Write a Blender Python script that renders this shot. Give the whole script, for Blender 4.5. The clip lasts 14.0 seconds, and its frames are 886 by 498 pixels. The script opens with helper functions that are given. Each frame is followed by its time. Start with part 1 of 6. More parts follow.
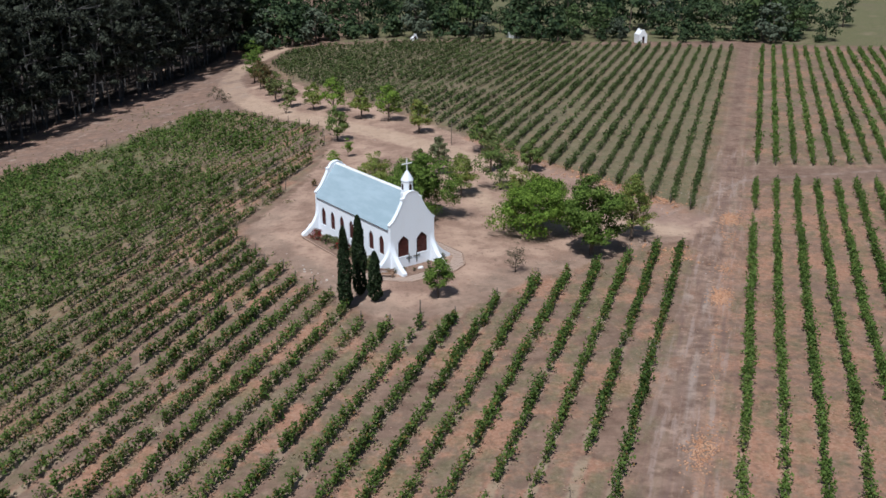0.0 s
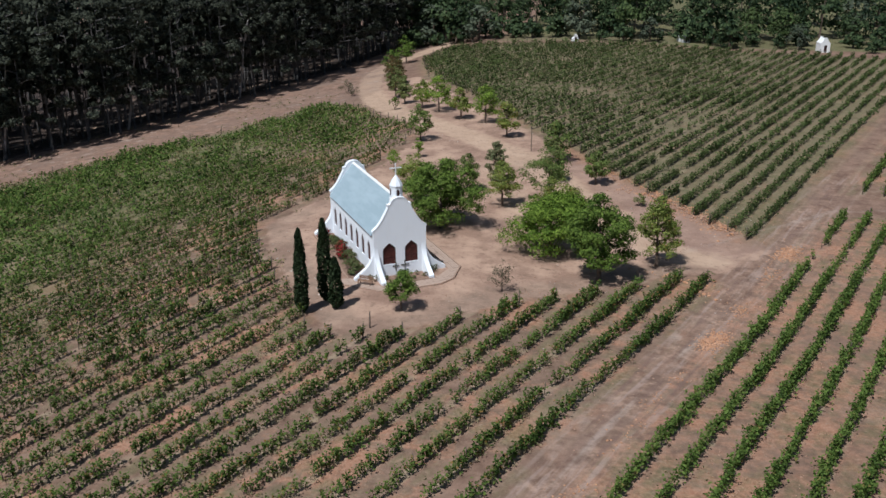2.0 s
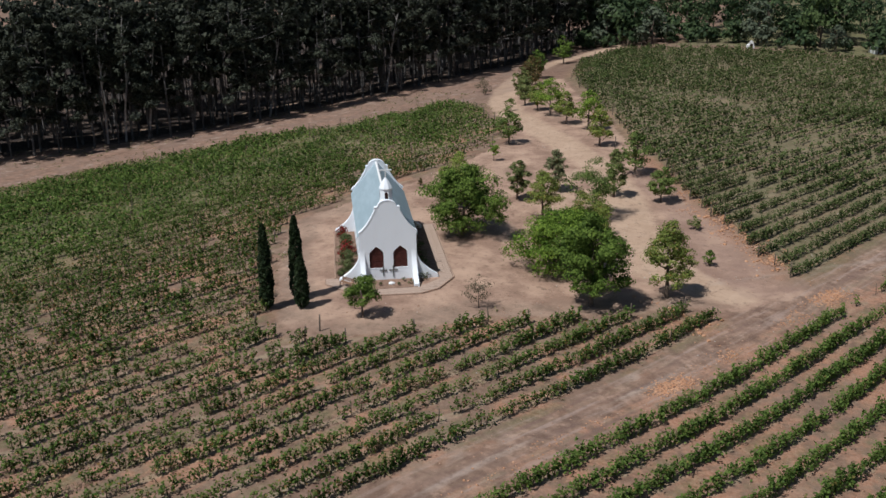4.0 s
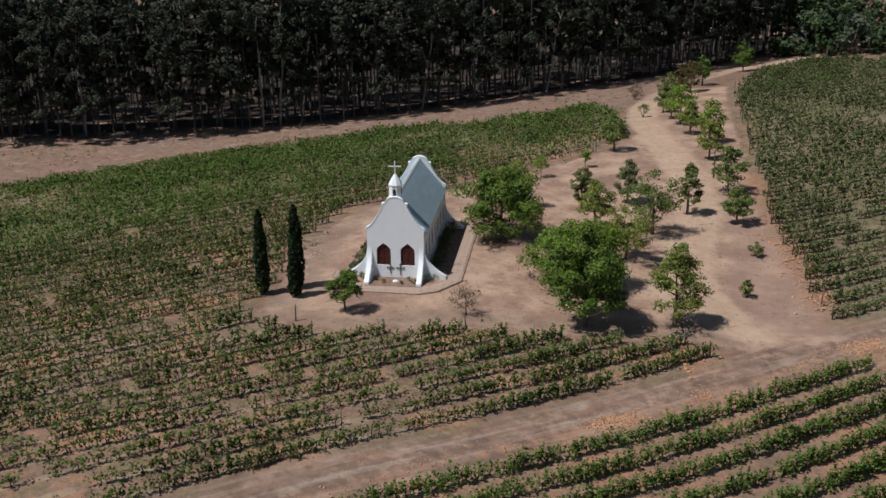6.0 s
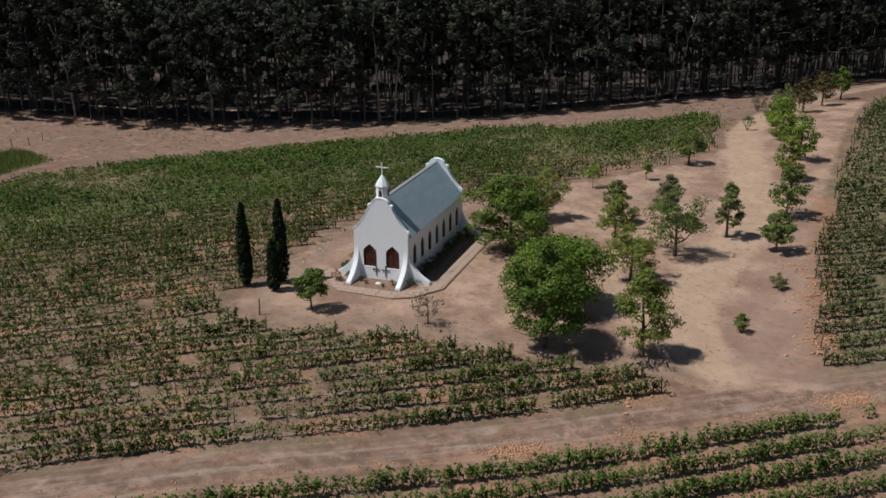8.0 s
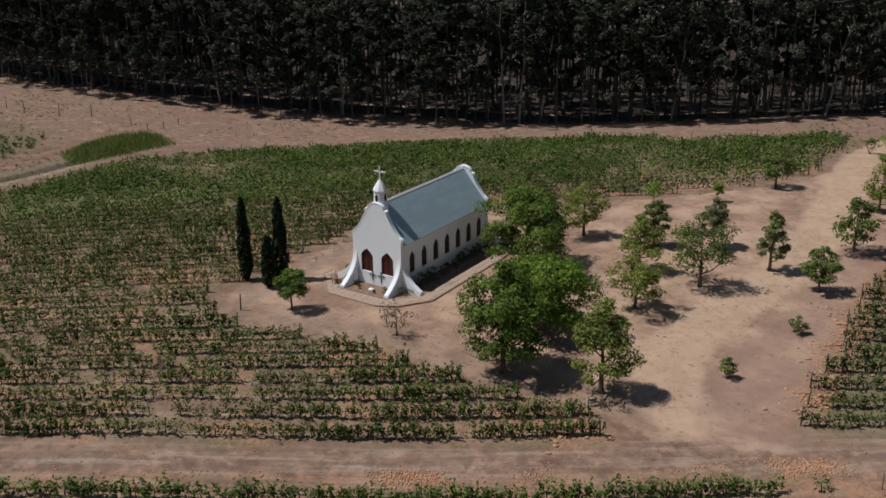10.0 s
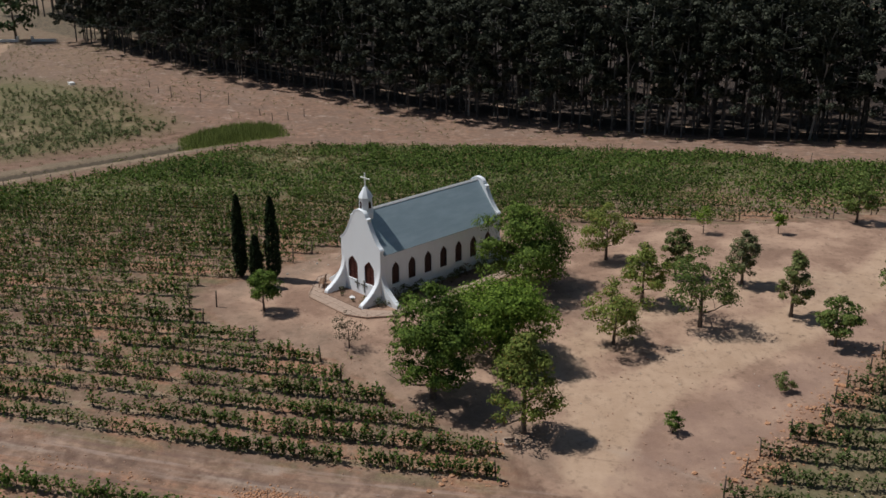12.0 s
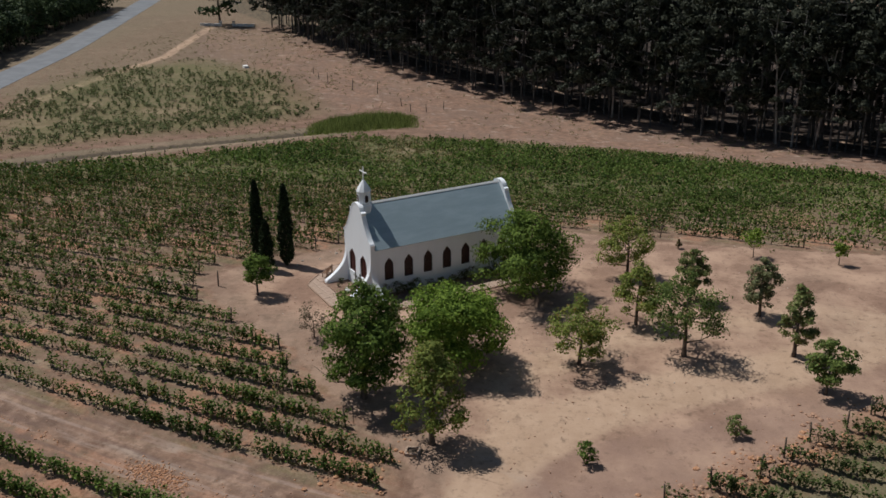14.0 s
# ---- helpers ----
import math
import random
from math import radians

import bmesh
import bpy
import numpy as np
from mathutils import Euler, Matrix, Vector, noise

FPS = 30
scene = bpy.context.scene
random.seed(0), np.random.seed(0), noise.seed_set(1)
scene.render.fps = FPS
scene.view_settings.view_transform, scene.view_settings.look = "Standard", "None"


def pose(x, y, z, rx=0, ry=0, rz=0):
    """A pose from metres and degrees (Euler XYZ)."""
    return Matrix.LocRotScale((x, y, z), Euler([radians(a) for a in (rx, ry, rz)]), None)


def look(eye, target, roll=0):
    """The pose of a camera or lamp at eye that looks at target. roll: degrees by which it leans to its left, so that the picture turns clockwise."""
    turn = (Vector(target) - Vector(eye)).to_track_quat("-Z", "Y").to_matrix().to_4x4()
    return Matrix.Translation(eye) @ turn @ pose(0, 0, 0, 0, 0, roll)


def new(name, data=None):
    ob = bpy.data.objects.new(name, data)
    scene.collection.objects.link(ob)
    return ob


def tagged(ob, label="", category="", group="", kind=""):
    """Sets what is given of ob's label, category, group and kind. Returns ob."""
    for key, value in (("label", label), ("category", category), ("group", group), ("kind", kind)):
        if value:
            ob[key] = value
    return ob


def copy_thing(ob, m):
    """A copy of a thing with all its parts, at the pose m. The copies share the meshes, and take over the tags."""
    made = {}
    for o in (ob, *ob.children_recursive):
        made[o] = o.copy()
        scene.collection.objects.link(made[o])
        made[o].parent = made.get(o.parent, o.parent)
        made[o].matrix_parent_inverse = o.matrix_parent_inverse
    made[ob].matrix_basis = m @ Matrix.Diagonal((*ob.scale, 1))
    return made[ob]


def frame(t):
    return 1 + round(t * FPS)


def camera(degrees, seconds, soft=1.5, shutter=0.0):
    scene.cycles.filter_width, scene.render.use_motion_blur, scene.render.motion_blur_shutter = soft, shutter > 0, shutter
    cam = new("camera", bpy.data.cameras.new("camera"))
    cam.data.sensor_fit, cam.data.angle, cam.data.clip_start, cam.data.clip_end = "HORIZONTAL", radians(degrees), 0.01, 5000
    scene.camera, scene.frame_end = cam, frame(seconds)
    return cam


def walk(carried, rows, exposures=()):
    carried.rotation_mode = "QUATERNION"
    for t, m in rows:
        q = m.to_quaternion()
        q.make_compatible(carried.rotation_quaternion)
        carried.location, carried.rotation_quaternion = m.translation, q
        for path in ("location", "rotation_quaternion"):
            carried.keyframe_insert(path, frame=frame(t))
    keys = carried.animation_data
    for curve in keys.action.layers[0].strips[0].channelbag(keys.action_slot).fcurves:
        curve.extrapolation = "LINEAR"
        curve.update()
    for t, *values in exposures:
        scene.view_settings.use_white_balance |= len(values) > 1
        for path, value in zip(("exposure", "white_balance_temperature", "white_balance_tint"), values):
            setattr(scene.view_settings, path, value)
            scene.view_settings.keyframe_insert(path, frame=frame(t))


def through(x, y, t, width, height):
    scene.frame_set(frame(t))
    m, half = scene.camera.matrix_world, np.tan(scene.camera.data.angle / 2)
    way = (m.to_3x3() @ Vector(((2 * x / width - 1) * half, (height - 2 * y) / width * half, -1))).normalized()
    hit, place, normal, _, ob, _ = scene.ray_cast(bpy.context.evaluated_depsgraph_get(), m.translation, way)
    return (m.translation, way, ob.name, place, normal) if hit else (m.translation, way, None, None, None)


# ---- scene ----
cam = camera(48.3, 14.0, soft=1.6)
METRES, EYE, TILT, LEAN, TURN = 150.0, 36.0, -20.2, 0.4, 0.0
ROWS = [
    (0.0, 0.0, 0.0, 0.0, 0.0, 0.0, -0.0),
    (0.5, 0.0411, 0.0106, 0.0026, 3.55, -0.06, -1.26),
    (1.0, 0.0785, 0.0223, 0.0058, 6.8, -0.19, -2.39),
    (1.5, 0.119, 0.0371, 0.0105, 10.38, -0.41, -3.61),
    (2.0, 0.1553, 0.0526, 0.0151, 13.66, -0.67, -4.75),
    (2.5, 0.1926, 0.0705, 0.0205, 17.15, -1.03, -5.92),
    (3.0, 0.2266, 0.0883, 0.0267, 20.54, -1.46, -7.03),
    (5.5, 0.3755, 0.202, 0.0631, 38.83, -4.71, -12.68),
    (6.0, 0.3985, 0.226, 0.071, 42.49, -5.58, -13.63),
    (6.5, 0.4208, 0.253, 0.0806, 46.18, -6.51, -14.53),
    (7.0, 0.4389, 0.278, 0.0895, 48.86, -7.21, -15.14),
    (7.5, 0.4562, 0.3055, 0.0991, 51.98, -8.08, -15.79),
    (8.0, 0.4703, 0.3311, 0.1082, 55.12, -8.98, -16.41),
    (10.5, 0.514, 0.4766, 0.1612, 71.83, -14.22, -18.89),
    (11.0, 0.5161, 0.5076, 0.1729, 75.17, -15.34, -19.24),
    (11.5, 0.5172, 0.5407, 0.185, 78.75, -16.55, -19.46),
    (12.0, 0.5172, 0.5716, 0.1961, 82.25, -17.77, -19.66),
    (12.5, 0.5163, 0.6042, 0.2077, 86.25, -19.17, -19.78),
    (13.0, 0.5147, 0.6321, 0.217, 89.59, -20.3, -19.84),
    (13.5, 0.5121, 0.6647, 0.2289, 93.52, -21.69, -19.8),
    (14.0, 0.5072, 0.6973, 0.2405, 97.19, -23.09, -19.67),
]
walk(cam, [(t, pose(0, 0, EYE, TILT, LEAN, TURN) @ pose(METRES * x, METRES * y, METRES * z, 90 + pitch, roll, yaw)) for t, x, y, z, yaw, pitch, roll in ROWS],
     exposures=[(0.0, -0.16, 5930, 10), (3.0, -0.24, 6180, 10), (6.5, -0.38, 6450, 10), (11.0, -0.48, 6620, 10), (14.0, -0.48, 6620, 10)])

# ---------------------------------------------------------------- light
SUN_AZ, SUN_EL = 67.0, 60.0          # the way the shadows fall, and the sun's height
world = bpy.data.worlds.new("sky")
scene.world = world
world.use_nodes = True
wn = world.node_tree.nodes
sky = wn.new("ShaderNodeTexSky")
sky.sky_type, sky.sun_disc = "NISHITA", False
sky.sun_elevation = radians(SUN_EL)
sky.sun_rotation = radians(90 - (SUN_AZ + 180))
sky.air_density, sky.dust_density = 1.2, 0.4
wn["Background"].inputs["Strength"].default_value = 0.055
world.node_tree.links.new(sky.outputs["Color"], wn["Background"].inputs["Color"])
sun = new("sun", bpy.data.lights.new("sun", "SUN"))
sun.data.energy, sun.data.angle, sun.data.color = 5.0, radians(0.55), (1.0, 0.985, 0.955)
_c, _s, _e = math.cos(radians(SUN_AZ)), math.sin(radians(SUN_AZ)), math.tan(radians(SUN_EL))
sun.matrix_world = look((-60 * _c, 100 - 60 * _s, 60 * _e), (0, 100, 0))


# ---------------------------------------------------------------- material helpers
class Nodes:
    """A node material under construction."""

    def __init__(self, name):
        self.mat = bpy.data.materials.new(name)
        self.mat.use_nodes = True
        self.tree = self.mat.node_tree
        self.tree.nodes.clear()
        self.out = self.add("ShaderNodeOutputMaterial")

    def add(self, kind):
        return self.tree.nodes.new(kind)

    def join(self, a, b):
        self.tree.links.new(a, b)

    def put(self, socket, value):
        if hasattr(value, "is_linked"):
            self.join(value, socket)
        elif isinstance(value, (tuple, list)) and len(value) == 3 and socket.type == "RGBA":
            socket.default_value = (*value, 1)
        else:
            socket.default_value = value

    def coords(self):
        return self.add("ShaderNodeNewGeometry").outputs["Position"]

    def local(self):
        return self.add("ShaderNodeTexCoord").outputs["Object"]

    def noise(self, scale, detail=4, rough=0.6, at=None, stretch=None):
        at = at or self.coords()
        if stretch:
            m = self.add("ShaderNodeMapping")
            self.join(at, m.inputs["Vector"])
            m.inputs["Scale"].default_value = stretch
            at = m.outputs["Vector"]
        n = self.add("ShaderNodeTexNoise")
        self.join(at, n.inputs["Vector"])
        n.inputs["Scale"].default_value, n.inputs["Detail"].default_value, n.inputs["Roughness"].default_value = scale, detail, rough
        return n.outputs["Fac"]

    def math(self, op, a, b=0.0, c=0.0):
        n = self.add("ShaderNodeMath")
        n.operation = op
        for k, v in enumerate((a, b, c)):
            self.put(n.inputs[k], v)
        return n.outputs[0]

    def step(self, value, lo, hi, to_lo=0.0, to_hi=1.0):
        n = self.add("ShaderNodeMapRange")
        n.interpolation_type = "SMOOTHSTEP"
        for k, v in zip(("Value", "From Min", "From Max", "To Min", "To Max"), (value, lo, hi, to_lo, to_hi)):
            self.put(n.inputs[k], v)
        return n.outputs[0]

    def mix(self, fac, a, b, blend="MIX"):
        n = self.add("ShaderNodeMix")
        n.data_type, n.blend_type = "RGBA", blend
        self.put(n.inputs[0], fac)
        self.put(n.inputs[6], a)
        self.put(n.inputs[7], b)
        return n.outputs[2]

    def attr(self, name):
        n = self.add("ShaderNodeAttribute")
        n.attribute_name = name
        return n.outputs["Fac"]

    def bump(self, height, strength=0.3, distance=0.05):
        n = self.add("ShaderNodeBump")
        n.inputs["Strength"].default_value, n.inputs["Distance"].default_value = strength, distance
        self.join(height, n.inputs["Height"])
        return n.outputs["Normal"]

    def surface(self, colour, rough=0.8, normal=None, metal=0.0, spec=0.3):
        p = self.add("ShaderNodeBsdfPrincipled")
        self.put(p.inputs["Base Color"], colour)
        self.put(p.inputs["Roughness"], rough)
        self.put(p.inputs["Metallic"], metal)
        p.inputs["Specular IOR Level"].default_value = spec
        if normal is not None:
            self.join(normal, p.inputs["Normal"])
        self.join(p.outputs[0], self.out.inputs["Surface"])
        return p


def speckled(name, a, b, scale=3.0, rough=0.8, fine=30.0, bump=0.25, metal=0.0, spec=0.3, world_space=False):
    """Two tones mixed by coarse and fine noise, with a fine relief."""
    n = Nodes(name)
    at = n.coords() if world_space else n.local()
    f = n.math("ADD", n.math("MULTIPLY", n.noise(scale, 3, at=at), 0.65), n.math("MULTIPLY", n.noise(fine, 3, at=at), 0.35))
    n.surface(n.mix(n.step(f, 0.35, 0.65), a, b), rough, n.bump(n.noise(fine, 3, at=at), bump, 0.02), metal, spec)
    return n.mat


def leafy(name, dark, light, dry=None, dry_share=0.0, through=0.25, patch=0.5):
    """Leaves: a tone for each leaf and each plant, some dry ones, and light that comes through."""
    n = Nodes(name)
    island = n.add("ShaderNodeNewGeometry").outputs["Random Per Island"]
    whole = n.add("ShaderNodeObjectInfo").outputs["Random"]
    f = n.math("ADD", n.math("MULTIPLY", island, 0.55), n.math("MULTIPLY", n.noise(patch, 2), 0.6))
    f = n.math("ADD", f, n.math("MULTIPLY", whole, 0.15))
    colour = n.mix(n.step(f, 0.3, 0.95), dark, light)
    if dry:
        pick = n.math("FRACT", n.math("MULTIPLY", island, 7.31))
        colour = n.mix(n.step(pick, 1 - dry_share - 0.02, 1 - dry_share + 0.02), colour, dry)
    weak = n.math("MULTIPLY", n.attr("weak"), n.step(n.math("FRACT", n.math("MULTIPLY", island, 3.77)), 0.2, 0.8, 0.35, 1.0))
    colour = n.mix(n.math("MULTIPLY", weak, 0.55), colour, (0.170, 0.165, 0.055))
    p = n.surface(colour, 0.65, spec=0.12)
    t = n.add("ShaderNodeBsdfTranslucent")
    n.put(t.inputs["Color"], colour)
    m = n.add("ShaderNodeMixShader")
    m.inputs[0].default_value = through
    n.join(p.outputs[0], m.inputs[1])
    n.join(t.outputs[0], m.inputs[2])
    n.join(m.outputs[0], n.out.inputs["Surface"])
    return n.mat


def earth_material():
    """Soil of the whole estate: pink-brown soil, pale sand on roads, red clay, dry grass, wheel ruts, vine rows."""
    n = Nodes("earth")
    big, mid, fine = n.noise(0.06, 4), n.noise(0.45, 6, 0.68), n.noise(3.5, 6, 0.7)
    grit = n.noise(14.0, 4, 0.7)
    soil = n.mix(n.step(mid, 0.32, 0.68), (0.142, 0.086, 0.062), (0.262, 0.167, 0.122))
    soil = n.mix(n.math("MULTIPLY", n.step(big, 0.42, 0.66), 0.45), soil, (0.215, 0.150, 0.112))
    red = n.mix(n.step(fine, 0.35, 0.65), (0.300, 0.145, 0.090), (0.410, 0.228, 0.150))
    straw = n.mix(n.step(fine, 0.35, 0.68), (0.150, 0.122, 0.082), (0.250, 0.205, 0.145))
    weed = n.mix(n.step(fine, 0.36, 0.66), (0.075, 0.092, 0.038), (0.185, 0.170, 0.085))
    sand = n.mix(n.step(mid, 0.30, 0.70), (0.405, 0.280, 0.195), (0.490, 0.350, 0.252))
    yard = n.mix(n.step(n.noise(0.22, 5, 0.65), 0.33, 0.67), (0.250, 0.157, 0.115), (0.450, 0.305, 0.222))

    def rag(name, lo=0.35, hi=0.65):
        wobble = n.math("MULTIPLY", n.math("SUBTRACT", n.noise(0.9, 5, 0.65), 0.5), 0.75)
        return n.step(n.math("ADD", n.attr(name), wobble), lo, hi)

    vine = n.attr("vine")
    # between the rows lies straw, under them loose redder soil
    pos = n.add("ShaderNodeSeparateXYZ")
    n.join(n.coords(), pos.inputs[0])
    across = n.math("SUBTRACT", n.math("MULTIPLY", pos.outputs[0], 0.95476), n.math("MULTIPLY", pos.outputs[1], 0.29737))
    lane = n.math("PINGPONG", n.math("ADD", n.math("SUBTRACT", across, 1.9), n.math("MULTIPLY", n.math("SUBTRACT", mid, 0.5), 0.8)), 1.25)
    middle = n.step(lane, 0.35, 1.0)
    f = n.math("MULTIPLY", n.math("MULTIPLY", middle, n.step(n.noise(0.13, 4), 0.36, 0.60)), vine)
    colour = n.mix(n.math("MULTIPLY", f, 0.55), soil, straw)
    f = n.math("MULTIPLY", n.math("MULTIPLY", n.step(n.noise(0.13, 6, 0.75), 0.46, 0.60), n.math("SUBTRACT", 1.0, n.attr("sward"))), vine)
    colour = n.mix(n.math("MULTIPLY", f, 0.85), colour, red)
    f = n.math("MULTIPLY", n.step(n.noise(0.17, 5, 0.7), 0.44, 0.60), vine)
    colour = n.mix(n.math("MULTIPLY", f, n.math("MULTIPLY", middle, 0.5)), colour, weed)
    drip = n.math("MULTIPLY", n.math("MULTIPLY", n.step(lane, 0.52, 0.22), n.step(n.noise(0.35, 4), 0.34, 0.56)), vine)
    colour = n.mix(n.math("MULTIPLY", drip, 0.62), colour, n.mix(fine, (0.27, 0.215, 0.135), (0.40, 0.325, 0.225)))
    colour = n.mix(rag("yard"), colour, yard)
    # leaf litter darkened so far that the tree canopy's shade is in its colour
    duff_shade = n.mix(n.step(fine, 0.35, 0.65), (0.020, 0.016, 0.015), (0.050, 0.040, 0.036))
    colour = n.mix(rag("duff_shade"), colour, duff_shade)
    colour = n.mix(n.math("MULTIPLY", rag("dry"), 0.85), colour, straw)
    colour = n.mix(n.math("MULTIPLY", rag("green"), 0.9), colour, weed)
    colour = n.mix(n.math("MULTIPLY", rag("red"), 0.72), colour, red)
    colour = n.mix(n.math("MULTIPLY", rag("sand", 0.30, 0.75), 0.9), colour, sand)
    colour = n.mix(n.math("MULTIPLY", rag("rut", 0.35, 0.95), 0.6), colour, (0.385, 0.315, 0.262))
    strip = n.step(n.attr("strip"), 0.2, 0.8)
    streak = n.noise(0.16, 6, 0.72)
    colour = n.mix(n.math("MULTIPLY", strip, n.step(streak, 0.42, 0.66, 0.25, 0.85)), colour, (0.205, 0.140, 0.110))
    colour = n.mix(n.math("MULTIPLY", strip, n.step(n.noise(0.5, 6, 0.75), 0.58, 0.70, 0.0, 0.6)), colour, (0.110, 0.078, 0.060))
    colour = n.mix(n.math("MULTIPLY", strip, n.step(n.noise(0.35, 6, 0.78), 0.54, 0.68, 0.0, 0.7)), colour, (0.420, 0.335, 0.275))
    wheel = n.attr("track")
    along = n.math("ADD", n.math("MULTIPLY", pos.outputs[0], 0.29737), n.math("MULTIPLY", pos.outputs[1], 0.95476))
    drawn = n.add("ShaderNodeCombineXYZ")
    n.put(drawn.inputs[0], across)
    n.put(drawn.inputs[1], n.math("MULTIPLY", along, 0.07))
    furrow = n.noise(1.5, 5, 0.62, drawn.outputs[0])
    colour = n.mix(n.math("MULTIPLY", wheel, n.step(furrow, 0.50, 0.66, 0.0, 0.65)), colour, (0.350, 0.262, 0.218))
    colour = n.mix(n.math("MULTIPLY", wheel, n.step(furrow, 0.48, 0.34, 0.0, 0.60)), colour, (0.165, 0.108, 0.090))
    colour = n.mix(n.math("MULTIPLY", wheel, n.step(n.noise(0.20, 5, 0.7), 0.50, 0.64, 0.0, 0.35)), colour, (0.190, 0.128, 0.104))
    calm = n.math("SUBTRACT", 1.0, n.math("MULTIPLY", strip, 0.75))
    clod = n.noise(1.6, 5, 0.75)
    colour = n.mix(n.math("MULTIPLY", calm, n.step(clod, 0.52, 0.66, 0.0, 0.45)), colour, (0.125, 0.082, 0.058))
    colour = n.mix(n.math("MULTIPLY", calm, n.step(clod, 0.45, 0.32, 0.0, 0.38)), colour, (0.380, 0.262, 0.190))
    wide = n.noise(0.035, 5, 0.7)
    colour = n.mix(n.step(wide, 0.52, 0.68, 0.0, 0.40), colour, (0.175, 0.122, 0.094))
    colour = n.mix(n.step(n.noise(0.11, 5, 0.72), 0.44, 0.30, 0.0, 0.35), colour, (0.345, 0.240, 0.178))
    litter = n.step(n.noise(0.8, 6, 0.72), 0.60, 0.72)
    colour = n.mix(n.math("MULTIPLY", litter, 0.35), colour, (0.120, 0.085, 0.062))
    sward = n.attr("sward")
    tuft = n.mix(n.step(n.noise(1.1, 6, 0.75), 0.40, 0.62), (0.080, 0.098, 0.036), (0.172, 0.152, 0.076))
    colour = n.mix(n.math("MULTIPLY", sward, n.step(n.noise(0.14, 6, 0.7), 0.38, 0.54, 0.55, 0.95)), colour, tuft)
    colour = n.mix(n.math("MULTIPLY", sward, n.step(n.noise(0.09, 5, 0.7), 0.54, 0.66, 0.0, 0.7)), colour, (0.300, 0.225, 0.150))
    colour = n.mix(n.math("MULTIPLY", rag("fan"), n.step(n.noise(0.3, 5, 0.7), 0.30, 0.70, 0.65, 0.15)), colour, (0.268, 0.174, 0.138))
    worn = n.mix(n.step(mid, 0.36, 0.64), (0.150, 0.108, 0.080), (0.270, 0.190, 0.142))
    colour = n.mix(n.math("MULTIPLY", rag("worn"), n.step(n.noise(0.25, 5, 0.7), 0.34, 0.62, 0.85, 0.35)), colour, worn)
    colour = n.mix(n.math("MULTIPLY", rag("ditch"), 0.85), colour, (0.075, 0.060, 0.045))
    colour = n.mix(n.step(grit, 0.56, 0.75, 0.0, 0.35), colour, (0.50, 0.40, 0.32))
    colour = n.mix(n.step(grit, 0.42, 0.25, 0.0, 0.35), colour, (0.10, 0.072, 0.052))
    h = n.math("ADD", n.math("MULTIPLY", fine, 0.7), n.math("MULTIPLY", grit, 0.3))
    n.surface(colour, 0.95, n.bump(h, 0.5, 0.07), spec=0.1)
    return n.mat


def plaster_material():
    n = Nodes("whitewashed_plaster")
    at = n.local()
    stain = n.step(n.noise(0.8, 5, 0.65, at, (1, 1, 0.35)), 0.45, 0.8)
    patchy = n.step(n.noise(2.2, 4, 0.6, at), 0.4, 0.75)
    colour = n.mix(n.math("MULTIPLY", stain, 0.55), (0.825, 0.862, 0.905), (0.735, 0.755, 0.780))
    colour = n.mix(n.math("MULTIPLY", patchy, 0.25), colour, (0.84, 0.855, 0.875))
    n.surface(colour, 0.85, n.bump(n.noise(9, 4, 0.6, at), 0.25, 0.02), spec=0.2)
    return n.mat


def roof_material():
    """Pale blue-grey painted sheet roof."""
    n = Nodes("painted_roof")
    at = n.local()
    streak = n.noise(1.3, 4, 0.6, at, (1.0, 0.25, 1.0))
    colour = n.mix(n.step(streak, 0.35, 0.7), (0.292, 0.377, 0.420), (0.350, 0.440, 0.487))
    colour = n.mix(n.math("MULTIPLY", n.step(n.noise(7, 3, at=at), 0.55, 0.75), 0.25), colour, (0.27, 0.30, 0.32))
    n.surface(colour, 0.55, n.bump(n.noise(20, 2, at=at), 0.06, 0.01), spec=0.35)
    return n.mat


EARTH = earth_material()
PLASTER = plaster_material()
ROOF = roof_material()
SHUTTER = speckled("red_brown_shutter", (0.060, 0.016, 0.013), (0.088, 0.026, 0.020), 4, 0.55, 40, 0.15)
SHUTTER_DARK = speckled("dark_timber_and_opening_shade", (0.030, 0.014, 0.013), (0.048, 0.020, 0.018), 4, 0.5, 40, 0.15)
IRON = speckled("weathered_iron", (0.10, 0.11, 0.10), (0.17, 0.17, 0.15), 6, 0.6, 50, 0.2, 0.3)
PAVING = speckled("sandstone_paving", (0.345, 0.250, 0.195), (0.415, 0.310, 0.245), 1.5, 0.9, 18, 0.3)
EDGING = speckled("brick_edging", (0.33, 0.22, 0.16), (0.43, 0.31, 0.24), 3, 0.9, 22, 0.3)
MULCH = speckled("planting_soil", (0.17, 0.105, 0.075), (0.27, 0.175, 0.125), 2, 0.95, 16, 0.6)
BARK = speckled("bark", (0.085, 0.062, 0.048), (0.17, 0.128, 0.100), 5, 0.9, 30, 0.6)
GUM_BARK = speckled("gum_bark", (0.042, 0.039, 0.037), (0.150, 0.141, 0.135), 1.2, 0.85, 9, 0.3)
GUM_PALE = speckled("pale_gum_bark", (0.26, 0.24, 0.225), (0.44, 0.41, 0.385), 1.2, 0.8, 9, 0.3)
VINE_WOOD = speckled("vine_wood", (0.055, 0.040, 0.030), (0.11, 0.080, 0.058), 8, 0.95, 40, 0.5)
POST_WOOD = speckled("post_wood", (0.075, 0.058, 0.045), (0.15, 0.118, 0.092), 6, 0.9, 40, 0.4)
TEAK = speckled("bench_timber", (0.17, 0.095, 0.058), (0.27, 0.165, 0.105), 6, 0.75, 40, 0.3)
